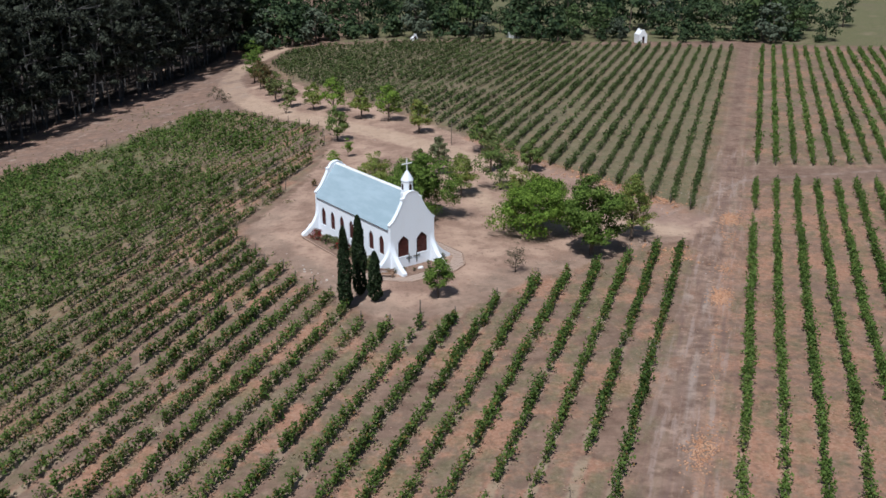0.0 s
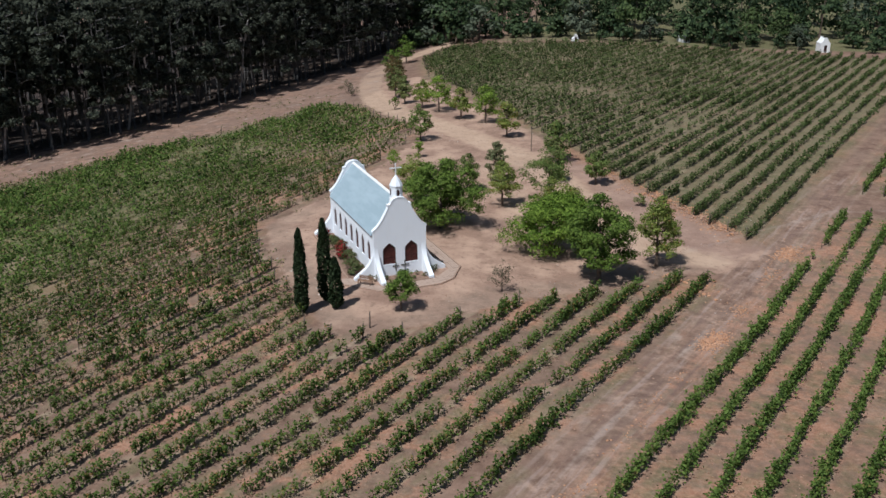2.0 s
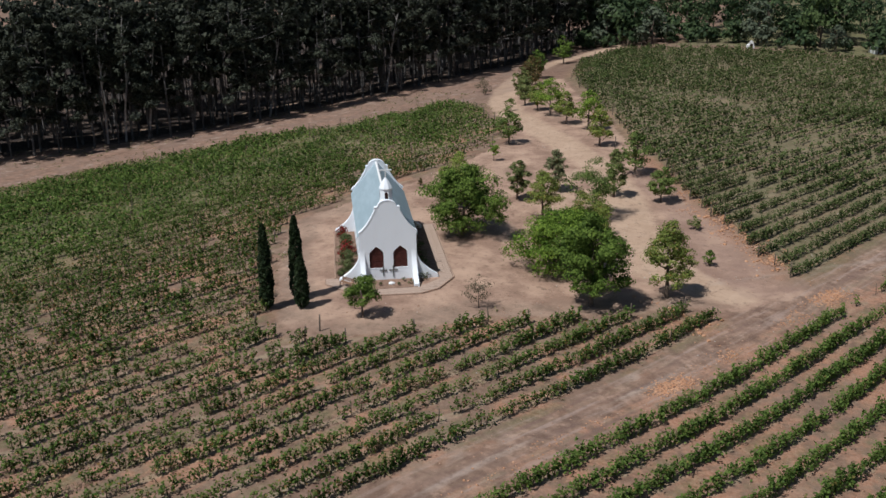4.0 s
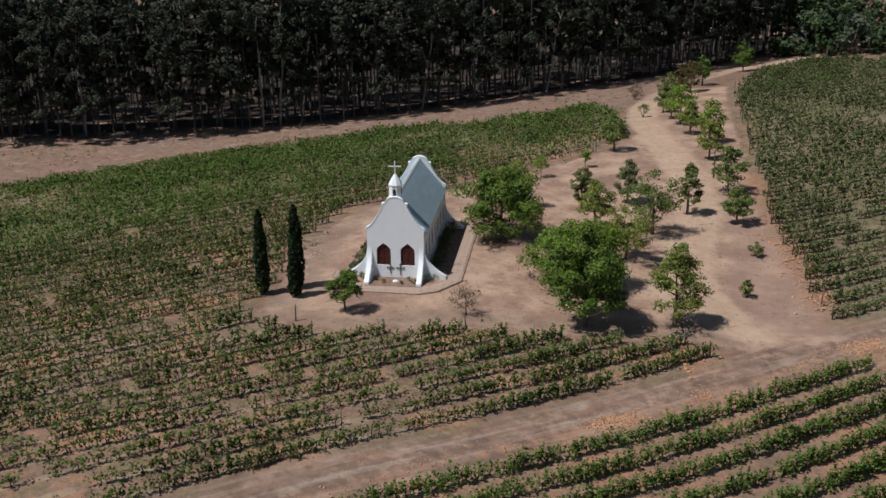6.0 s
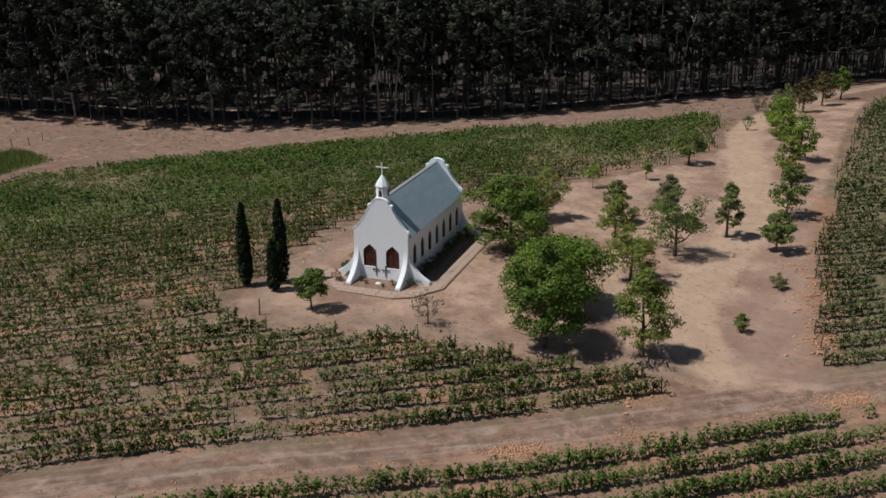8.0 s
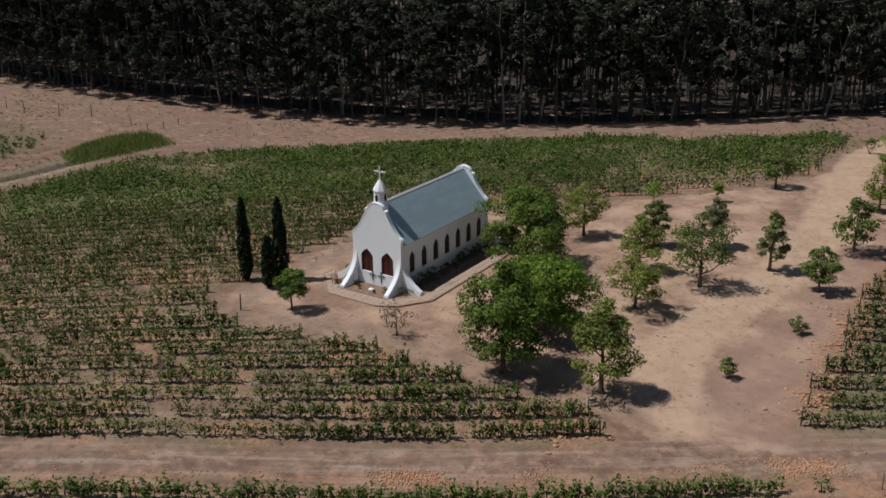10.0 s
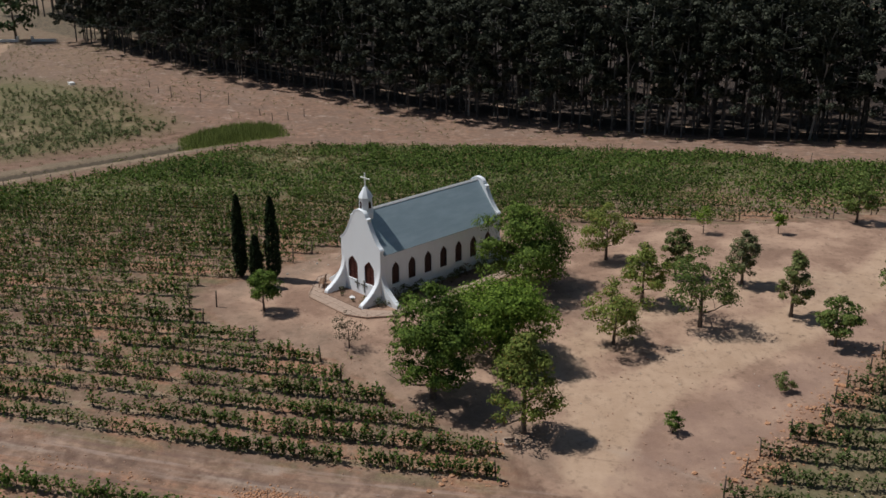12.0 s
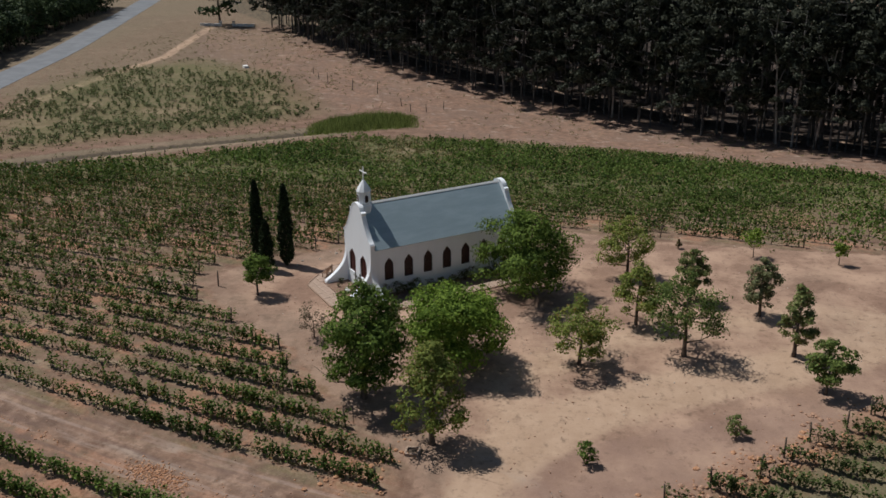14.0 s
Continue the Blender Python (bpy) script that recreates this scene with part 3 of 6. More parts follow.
gx, gy = np.meshgrid(grid_lines(-250, 80, 1.4, 2600), grid_lines(-12, 275, 1.3, 2600), indexing="ij")
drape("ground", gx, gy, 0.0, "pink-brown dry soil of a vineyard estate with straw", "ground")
drape("dirt_road", *ribbon(SAND_ROAD, 3.4, 1.0, 7), 0.015, "pale sandy dirt road winding through bare yard", "dirt road")
drape("farm_track", *ribbon([tuple(ROW_SIDE * -1.7 + ROW_WAY * a) for a in range(20, 262, 6)], 2.9, 1.0, 14), 0.012,
      "bare earth farm track with pale wheel ruts between vine rows", "farm track")
ax, ay = ribbon(ASPHALT_ROAD, 4.1, 4.0, 4)
road = raw_mesh("asphalt_road", np.stack([ax, ay, land(ax, ay) + 0.06], axis=-1).reshape(-1, 3),
                np.stack([(np.arange(ax.shape[0] - 1)[:, None] * 5 + np.arange(4)[None, :]) + o for o in (0, 5, 6, 1)], axis=-1).reshape(-1, 4))
link_mesh("asphalt_road", road, ASPHALT, None, "grey asphalt country road beyond dry fields", "structure", "road")


# ---------------------------------------------------------------- the chapel
HALF, DEEP, WALL_H, RIDGE = 2.66, 14.9, 4.22, 7.58      # half width, length, eaves, ridge
GABLE_T = 0.38


def gable_outline():
    """Half outline of the curved gable from the base to the top, right side."""
    pts = [(HALF, -0.3), (HALF, 4.62), (HALF + 0.05, 4.70), (HALF - 0.02, 4.80)]
    for k in range(1, 11):                     # hollow sweep
        a = k / 10
        pts.append((HALF - 0.02 - 1.56 * a, 4.80 + 2.15 * (0.25 * a + 0.75 * a ** 1.65)))
    pts += [(1.13, 7.02), (1.13, 7.14), (0.94, 7.16), (0.84, 7.24)]
    for k in range(1, 7):                      # round head
        a = k / 6 * math.pi / 2
        pts.append((0.82 * math.cos(a), 7.24 + 0.56 * math.sin(a)))
    return pts


def mirrored(pts):
    return pts + [(-x, z) for x, z in reversed(pts) if abs(x) > 1e-6]


def pointed_window(cx, z0, half, spring, top, n=6):
    """Outline of an ogee-headed opening."""
    right = [(half, z0), (half, spring)]
    for k in range(1, n + 1):
        a = k / n
        right.append((half * (1 - a ** 1.5) * (1 + 0.12 * math.sin(a * math.pi)), spring + (top - spring) * a ** 0.95))
    return [(cx + x, z) for x, z in right] + [(cx - x, z) for x, z in reversed(right) if x > 1e-6]


def grown(loop, d):
    """An outline moved outwards by d."""
    out, n = [], len(loop)
    area = sum(loop[i][0] * loop[(i + 1) % n][1] - loop[(i + 1) % n][0] * loop[i][1] for i in range(n))
    sign = 1 if area > 0 else -1
    for i in range(n):
        a, b, c = Vector(loop[i - 1]), Vector(loop[i]), Vector(loop[(i + 1) % n])
        e1, e2 = (b - a).normalized(), (c - b).normalized()
        m = Vector((e1.y + e2.y, -e1.x - e2.x)) * sign
        m = m.normalized() / max(0.5, m.length / 2)
        out.append((b.x + m.x * d, b.y + m.y * d))
    return out


def turned(bm, m):
    bmesh.ops.transform(bm, matrix=m, verts=bm.verts[:])
    return bm


def build_window(parent, loop, m, y_face, timber, wide):
    """A pointed window: timber leaves set back in the opening, frame, rails."""
    bm = add_prism(bmesh.new(), grown(loop, -0.004), y_face + 0.14, y_face + 0.20)
    win = part("window", turned(bm, m), timber, parent, "dark red-brown pointed shutters" if wide else "narrow dark pointed window")
    zs, xs = [p[1] for p in loop], [p[0] for p in loop]
    cx, half = (min(xs) + max(xs)) / 2, (max(xs) - min(xs)) / 2
    bm = add_prism(bmesh.new(), grown(loop, -0.002), y_face + 0.09, y_face + 0.16, [grown(loop, -0.07)])
    part("window_frame", turned(bm, m), timber, win)
    bm = add_box(bmesh.new(), cx - 0.03, cx + 0.03, y_face + 0.10, y_face + 0.15, min(zs) + 0.05, max(zs) - 0.22, 0.006)
    part("mullion", turned(bm, m), timber, win)
    for q in ((0.33, 0.66) if wide else (0.4,)):
        z = min(zs) + (max(zs) - min(zs)) * q
        bm = add_box(bmesh.new(), cx - half + 0.05, cx + half - 0.05, y_face + 0.105, y_face + 0.145, z - 0.025, z + 0.025, 0.005)
        part("rail", turned(bm, m), timber, win)
    bm = add_box(bmesh.new(), cx - half - 0.02, cx + half + 0.02, y_face - 0.02, y_face + 0.12, min(zs) - 0.05, min(zs) - 0.002, 0.008)
    part("sill", turned(bm, m), PLASTER, win)


def build_chapel():
    base = land_at(*CHAPEL) + 0.02
    m0 = Matrix.Translation((CHAPEL[0], CHAPEL[1], base)) @ Matrix.Rotation(radians(CHAPEL_TURN), 4, "Z")
    chapel = anchor("chapel", m0, "whitewashed gabled chapel with blue-grey roof and small belfry", "chapel")
    one = Matrix.Identity(4)
    front = [pointed_window(c, 1.20, 0.66, 2.55, 3.36) for c in (-1.12, 1.12)]
    outline = mirrored(gable_outline())
    part("front_gable", add_prism(bmesh.new(), outline, 0.0, GABLE_T, front), PLASTER, chapel)
    back = Matrix.Translation((0, DEEP, 0)) @ Matrix.Rotation(math.pi, 4, "Z")
    part("rear_gable", turned(add_prism(bmesh.new(), outline, 0.0, GABLE_T), back), PLASTER, chapel)
    for loop in front:
        build_window(chapel, loop, one, 0.0, SHUTTER, True)
    # moulded coping along both gables
    for m in (one, back):
        bm = bmesh.new()
        top = grown(outline, 0.05)
        keep = [i for i, p in enumerate(outline) if p[1] > 4.6]
        inner = grown(outline, -0.04)
        ring = [top[i] for i in keep] + [inner[i] for i in reversed(keep)]
        add_prism(bm, ring, -0.025, GABLE_T + 0.025)
        part("coping", turned(bm, m), PLASTER, chapel)
    # long walls with seven windows each
    holes = []
    for k in range(7):
        c = 1.75 + k * 1.92
        holes.append(pointed_window(c, 1.28, 0.44, 2.55, 3.34))
    for side, name in ((-1, "left_wall"), (1, "right_wall")):
        rect = [(GABLE_T + 0.002, -0.3), (DEEP - GABLE_T - 0.002, -0.3), (DEEP - GABLE_T - 0.002, WALL_H), (GABLE_T + 0.002, WALL_H)]
        if side > 0:
            m = Matrix.Translation((HALF - 0.03, 0, 0)) @ Matrix.Rotation(radians(90), 4, "Z")
        else:
            m = Matrix.Translation((-HALF + 0.03, DEEP, 0)) @ Matrix.Rotation(radians(-90), 4, "Z")
        bm = add_prism(bmesh.new(), rect, 0.0, 0.42, holes if side > 0 else [[(DEEP - x, z) for x, z in h] for h in holes])
        part(name, turned(bm, m), PLASTER, chapel)
        for h in holes:
            build_window(chapel, h if side > 0 else [(DEEP - x, z) for x, z in h], m, 0.0, SHUTTER_DARK if side > 0 else SHUTTER, False)
    # roof of two sheets with ridge capping and eaves gutter strip
    eave_x, eave_z = HALF + 0.12, WALL_H - 0.02
    slope = Vector((eave_x, 0, eave_z - RIDGE)).normalized()
    up = Vector((-slope.z, 0, slope.x))
    for side in (-1, 1):
        bm = bmesh.new()
        y0, y1 = GABLE_T + 0.004, DEEP - GABLE_T - 0.004
        length = math.hypot(eave_x, RIDGE - eave_z)
        rows = []
        for q in (0.0, 0.5, 1.0):
            for lift in (0.0, 0.07):
                p = Vector((0, 0, RIDGE)) + slope * length * q + up * lift
                rows.append((p.x * side, p.z))
        low = [rows[0], rows[2], rows[4]]
        high = [rows[1], rows[3], rows[5]]
        loop = high + low[::-1]
        vs0 = [bm.verts.new((x, y0, z)) for x, z in loop]
        vs1 = [bm.verts.new((x, y1, z)) for x, z in loop]
        for i in range(6):
            bm.faces.new((vs0[i], vs0[(i + 1) % 6], vs1[(i + 1) % 6], vs1[i]))
        bm.faces.new(vs0)
        bm.faces.new(vs1[::-1])
        bmesh.ops.recalc_face_normals(bm, faces=bm.faces[:])
        part("roof_slope", bm, ROOF, chapel, "pale blue-grey painted roof")
    bm = bmesh.new()
    add_prism(bm, [(-0.15, RIDGE - 0.09), (0, RIDGE + 0.09), (0.15, RIDGE - 0.09), (0.13, RIDGE + 0.0), (0, RIDGE + 0.15), (-0.13, RIDGE + 0.0)], GABLE_T + 0.01, DEEP - GABLE_T - 0.01)
    part("ridge_capping", bm, WHITE_PAINT, chapel, "white ridge capping")
    build_buttresses(chapel)
    build_belfry(chapel)
    # two ironwork crosses and a plaque low on the front
    for cx, z0, h, w in ((-0.52, 0.42, 0.85, 0.52), (0.42, 0.30, 1.05, 0.66)):
        bm = bmesh.new()
        add_box(bm, cx - 0.045, cx + 0.045, -0.07, -0.004, z0, z0 + h, 0.012)
        add_box(bm, cx - w / 2, cx + w / 2, -0.072, -0.006, z0 + h * 0.60, z0 + h * 0.60 + 0.09, 0.012)
        for ex, ez in ((cx, z0 + h), (cx - w / 2, z0 + h * 0.65), (cx + w / 2, z0 + h * 0.65)):
            bmesh.ops.create_uvsphere(bm, u_segments=8, v_segments=6, radius=0.085, matrix=Matrix.Translation((ex, -0.045, ez)) @ Matrix.Diagonal((1, 0.4, 1, 1)))
        part("wall_cross", bm, IRON, chapel, "grey wrought iron cross with budded arms")
    return m0


def build_buttresses(chapel):
    """Swept plaster wings at the four corners, two to a corner."""
    def wing(reach):
        pts = [(-0.25, -0.3), (-0.25, 2.95), (0.0, 3.0)]
        for k in range(1, 13):
            a = k / 12
            z = 3.0 * (1 - a) + 0.30 * a
            pts.append((reach * (0.10 * a + 0.90 * a ** 2.6), z))
        pts += [(reach + 0.05, 0.22), (reach + 0.05, -0.3)]
        return pts
    spots = []
    for sx in (-1, 1):
        spots.append(((sx * (HALF - 0.24), 0.0), -90, 2.05))               # forward
        spots.append(((sx * (HALF - 0.0), 0.24), 0 if sx > 0 else 180, 1.95))    # sideways
        spots.append(((sx * (HALF - 0.24), DEEP), 90, 2.0))
        spots.append(((sx * (HALF - 0.0), DEEP - 0.24), 0 if sx > 0 else 180, 1.95))
    for (x, y), turn, reach in spots:
        bm = add_prism(bmesh.new(), wing(reach), -0.235, 0.235)
        edges = [e for e in bm.edges if len(e.link_faces) == 2 and e.calc_face_angle() > 1.0 and all(v.co.z > -0.2 for v in e.verts)]
        bmesh.ops.bevel(bm, geom=edges, offset=0.035, segments=2, affect="EDGES")
        part("buttress", turned(bm, Matrix.Translation((x, y, 0)) @ Matrix.Rotation(radians(turn), 4, "Z")), PLASTER, chapel)


def build_belfry(chapel):
    """An eight-sided white belfry with arched openings, a small spire and a cross."""
    cy = 0.80
    bm = bmesh.new()
    for r0, r1, z0, z1 in ((0.70, 0.68, 6.2, 7.55), (0.68, 0.61, 7.55, 7.66), (0.61, 0.58, 7.66, 8.74), (0.64, 0.65, 8.74, 8.81)):
        bmesh.ops.create_cone(bm, cap_ends=True, segments=8, radius1=r0, radius2=r1, depth=z1 - z0,
                              matrix=Matrix.Translation((0, cy, (z0 + z1) / 2)) @ Matrix.Rotation(radians(22.5), 4, "Z"))
    belfry = part("belfry", bm, PLASTER, chapel, "small white octagonal belfry")
    # the body is solid: dark plates carry the openings' inner shade as colour
    for k in range(4):
        loop = pointed_window(0, 7.88, 0.14, 8.32, 8.54)
        bm = add_prism(bmesh.new(), loop, -0.015, 0.03)
        a = k * 90
        part("opening", turned(bm, Matrix.Translation((0, cy, 0)) @ Matrix.Rotation(radians(a), 4, "Z") @ Matrix.Translation((0, -0.556, 0))), SHUTTER_DARK, belfry, "dark arched opening")
    bm = bmesh.new()
    prof = [(0.65, 8.81), (0.56, 9.00), (0.43, 9.24), (0.28, 9.48), (0.13, 9.70), (0.05, 9.80)]
    for (r0, z0), (r1, z1) in zip(prof, prof[1:]):
        bmesh.ops.create_cone(bm, cap_ends=True, segments=8, radius1=r0, radius2=r1, depth=z1 - z0,
                              matrix=Matrix.Translation((0, cy, (z0 + z1) / 2)) @ Matrix.Rotation(radians(22.5), 4, "Z"))
    part("spire", bm, PLASTER, belfry)
    bm = bmesh.new()
    add_box(bm, -0.05, 0.05, cy - 0.05, cy + 0.05, 9.60, 10.95, 0.012)
    add_box(bm, -0.60, 0.60, cy - 0.048, cy + 0.048, 10.42, 10.52, 0.012)
    part("cross", bm, WHITE_PAINT, chapel, "white roof cross")


CHAPEL_FRAME = build_chapel()


def chapel_spot(u, v, z=None):
    """A place given to the right of and behind the middle of the chapel's front."""
    p = CHAPEL_FRAME @ Vector((u, v, 0))
    return (p.x, p.y, land_at(p.x, p.y) if z is None else z)


def slab(name, outline, thick, material, label, category, lift=0.0, parent=None):
    """A flat plate with an outline in the chapel's own plan, lying on the land."""
    bm = bmesh.new()
    vs = [bm.verts.new((u, v, 0)) for u, v in outline]
    f = bm.faces.new(vs)
    if f.normal.z < 0:
        f.normal_flip()
    out = bmesh.ops.extrude_face_region(bm, geom=[f])
    bmesh.ops.translate(bm, verts=[g for g in out["geom"] if isinstance(g, bmesh.types.BMVert)], vec=(0, 0, thick))
    bmesh.ops.recalc_face_normals(bm, faces=bm.faces[:])
    me = bpy.data.meshes.new(name)
    bm.to_mesh(me)
    bm.free()
    ob = link_mesh(name, me, material, parent, label, "structure" if parent is None else "", category)
    if parent is None:
        ob.matrix_basis = CHAPEL_FRAME @ Matrix.Translation((0, 0, lift))
    return ob


# ---------------------------------------------------------------- trees and shrubs
def tree_wood(rng, height, crown_r, trunk_r, fork, limbs=7, lean=0.06):
    """Tapered trunk and limbs; returns arrays and the places where twigs end."""
    pieces, tips = [], []
    off = rng.normal(0, lean * height * 0.35, 2)
    zs = np.linspace(-0.25, height * 0.82, 7)
    q = np.clip(zs / height, 0, 1)
    wob = rng.normal(0, 0.03 * height * 0.3, (7, 2)) * q[:, None]
    path = np.stack([off[0] * q ** 1.3 + wob[:, 0], off[1] * q ** 1.3 + wob[:, 1], zs], axis=1)
    rad = trunk_r * np.array([1.35, 1.0, 0.85, 0.68, 0.48, 0.30, 0.12])
    pieces.append(tube_arrays(path, rad, 7))
    for k in range(limbs):
        a = 2 * math.pi * (k + rng.uniform(-0.3, 0.3)) / limbs * 1.6
        h0 = height * (fork + (0.75 - fork) * (k + 0.3) / limbs)
        start = np.array([np.interp(h0, zs, path[:, 0]), np.interp(h0, zs, path[:, 1]), h0])
        r = crown_r * rng.uniform(0.55, 0.85) * (1.0 - 0.45 * k / limbs)
        end = start + np.array([math.cos(a) * r, math.sin(a) * r, height * rng.uniform(0.10, 0.25)])
        mid = (start + end) / 2 + np.array([0, 0, -0.05 * height]) + rng.normal(0, 0.08 * r, 3)
        p = np.stack([start, mid, end])
        pieces.append(tube_arrays(p, trunk_r * np.array([0.42, 0.26, 0.08]), 5))
        tips += [end, mid * 0.4 + end * 0.6]
        for _ in range(2):
            e2 = mid + np.array([math.cos(a + rng.normal(0, 0.8)) * r * 0.6, math.sin(a + rng.normal(0, 0.8)) * r * 0.6, height * rng.uniform(0.05, 0.2)])
            pieces.append(tube_arrays(np.stack([mid, (mid + e2) / 2 + rng.normal(0, 0.05 * r, 3), e2]), trunk_r * np.array([0.22, 0.14, 0.05]), 4))
            tips.append(e2)
    return merge(pieces), np.array(tips), path


def crown_width(s, shape):
    """Half width of a crown, as a share of its radius, at heights s from its foot (0) to its top (1)."""
    s = np.clip(s, 0, 1)
    if shape == "cone":
        return np.where(s < 0.3, 0.55 + 0.45 * s / 0.3, 1.0 - 0.80 * ((s - 0.3) / 0.7) ** 1.15)
    if shape == "flat":
        return np.sqrt(np.clip(1 - np.abs(1.75 * s - 0.85) ** 2.6, 0.03, 1))
    return np.where(s < 0.38, 0.50 + 0.50 * np.sin(s / 0.38 * np.pi / 2), np.sqrt(np.clip(1 - ((s - 0.38) / 0.64) ** 2.1, 0.02, 1)))


def crown_points(rng, tips, height, crown_r, low, clumps, leaves, shape="round", loose=0.30):
    """Places of leaves: tufts on boughs that fill an uneven, lobed envelope, with dark gaps between them."""
    k1, k2 = rng.integers(2, 4), rng.integers(4, 6)
    ph = rng.uniform(0, 2 * np.pi, 4)

    def rim(az, s):
        lobes = 1 + 0.15 * np.sin(k1 * az + ph[0] + 2.5 * s) + 0.11 * np.sin(k2 * az + ph[1] - 4 * s)
        return crown_r * crown_width(s, shape) * lobes

    az = rng.uniform(0, 2 * np.pi, clumps)
    s = rng.uniform(0.04, 0.97, clumps) ** 0.9
    inner = rng.uniform(size=clumps) < 0.25
    rho = np.where(inner, rng.uniform(0.15, 0.6, clumps), rng.uniform(0.66, 0.98, clumps))
    r = rim(az, s) * rho * 0.9
    cs = np.stack([r * np.cos(az), r * np.sin(az), low + s * (height - low) * 0.96], axis=1)
    size = rng.uniform(0.55, 1.25, clumps) * crown_r * loose
    # a few leaders stand up out of the top
    lead = 3
    la, lr = rng.uniform(0, 2 * np.pi, lead), rng.uniform(0.05, 0.40, lead) * crown_r * crown_width(np.array(0.88), shape)
    cs = np.concatenate([cs, np.stack([lr * np.cos(la), lr * np.sin(la), height * rng.uniform(0.97, 1.06, lead)], axis=1)])
    size = np.concatenate([size, rng.uniform(0.55, 0.85, lead) * crown_r * loose])
    if len(tips):
        st = (tips[:, 2] - low) / (height - low)
        keep = (st > 0.0) & (np.hypot(tips[:, 0], tips[:, 1]) < rim(np.arctan2(tips[:, 1], tips[:, 0]), st))
        cs = np.concatenate([cs, tips[keep]])
        size = np.concatenate([size, rng.uniform(0.5, 0.85, int(keep.sum())) * crown_r * loose])
    pick = rng.choice(len(cs), leaves, p=size ** 2 / np.sum(size ** 2))
    v = rng.normal(size=(leaves, 3))
    v /= np.linalg.norm(v, axis=1)[:, None]
    under = (v[:, 2] < -0.25) & (rng.uniform(size=leaves) < 0.6)
    v[under, 2] *= -1
    # twiglets: leaves gather in small bunches on each tuft
    v += 0.22 * np.sin(v[:, [1, 2, 0]] * 9 + pick[:, None] * 1.7)
    depth = rng.uniform(0.35, 1.0, leaves) ** 0.55
    q = v * depth[:, None] * np.array([1, 1, 0.66])
    p = cs[pick] + q * size[pick][:, None]
    keep = p[:, 2] > 0.2 + 0.6 * low
    away = p - np.array([0, 0, low + 0.35 * (height - low)])
    away /= np.linalg.norm(away, axis=1)[:, None] + 1e-9
    return p[keep], (0.85 * v + 0.5 * away)[keep]


def build_tree(name, x, y, height, crown_r, leaf, label, seed, category="tree", low=0.28, leaves=2600, size=0.13, trunk=None, shape="round",
               clumps=38, loose=0.30, limbs=7, bark=None, group="", up=0.3):
    rng = np.random.default_rng(seed)
    z = land_at(x, y)
    tree = anchor(name, pose(x, y, z, 0, 0, rng.uniform(0, 360)), label, category, group)
    trunk = trunk or 0.028 * height
    (v, f), tips, _ = tree_wood(rng, height * 0.92, crown_r, trunk, low * 0.8, limbs)
    me = raw_mesh("trunk", v, f)
    me.shade_smooth()
    link_mesh("trunk", me, bark or BARK, tree)
    p, out = crown_points(rng, tips, height, crown_r, low * height, clumps, leaves, shape, loose)
    link_mesh("crown", leaf_mesh("crown", p, rng.uniform(0.7, 1.3, len(p)) * size, rng, up, 0.62, out), leaf, tree)
    return tree


def build_cypress(x, y, height, r, seed):
    rng = np.random.default_rng(seed)
    tree = anchor("cypress_tree", pose(x, y, land_at(x, y)), "tall slim dark green cypress tree beside chapel", "cypress tree", "cypress trees")
    me = raw_mesh("trunk", *tube_arrays([(0, 0, -0.25), (0.02, 0, height * 0.3), (0, 0.03, height * 0.9)], [0.16, 0.12, 0.03], 7))
    link_mesh("trunk", me, BARK, tree)
    n = int(2600 * height / 4)
    q = rng.uniform(0, 1, n) ** 0.9
    a = rng.uniform(0, 2 * np.pi, n)
    wobble = 1 + 0.16 * np.sin(a * 3 + q * 17) + 0.10 * np.sin(a * 5 - q * 31)
    prof = r * np.minimum(1, (q / 0.10) ** 0.5) * np.where(q > 0.45, np.sqrt(np.clip((1 - q) / 0.55, 0, 1)) * 0.97 + 0.03, 1.0)
    rad = prof * wobble * rng.uniform(0.55, 1.0, n) ** 0.5
    p = np.stack([rad * np.cos(a), rad * np.sin(a), 0.12 + q * (height - 0.12)], axis=1)
    link_mesh("foliage", leaf_mesh("foliage", p, rng.uniform(0.09, 0.17, n), rng, 0.1, 0.5), CYPRESS, tree)


def build_shrub(name, x, y, height, r, leaf, label, seed, leaves=500, size=0.07, category="shrub", z=None, group="", parent=None):
    """A low bush: short stems and a mound of leaves."""
    rng = np.random.default_rng(seed)
    z = land_at(x, y) if z is None else z
    bush = anchor(name, pose(x, y, z, 0, 0, rng.uniform(0, 360)), label, category, group)
    pieces = []
    for k in range(6):
        a = rng.uniform(0, 2 * np.pi)
        e = np.array([math.cos(a) * r * 0.6, math.sin(a) * r * 0.6, height * 0.75])
        pieces.append(tube_arrays(np.stack([np.array([0, 0, -0.08]), e * 0.5 + rng.normal(0, 0.05, 3), e]), [0.03, 0.022, 0.008], 4))
    link_mesh("stem", raw_mesh("stem", *merge(pieces)), VINE_WOOD, bush)
    p, out = crown_points(rng, np.zeros((0, 3)), height, r, 0.12 * height, 14, leaves, "round", 0.38)
    p[:, 2] = np.maximum(p[:, 2], 0.04)
    link_mesh("leaves", leaf_mesh("leaves", p, rng.uniform(0.7, 1.3, len(p)) * size, rng, 0.5, 0.62, out), leaf, bush)
    return bush


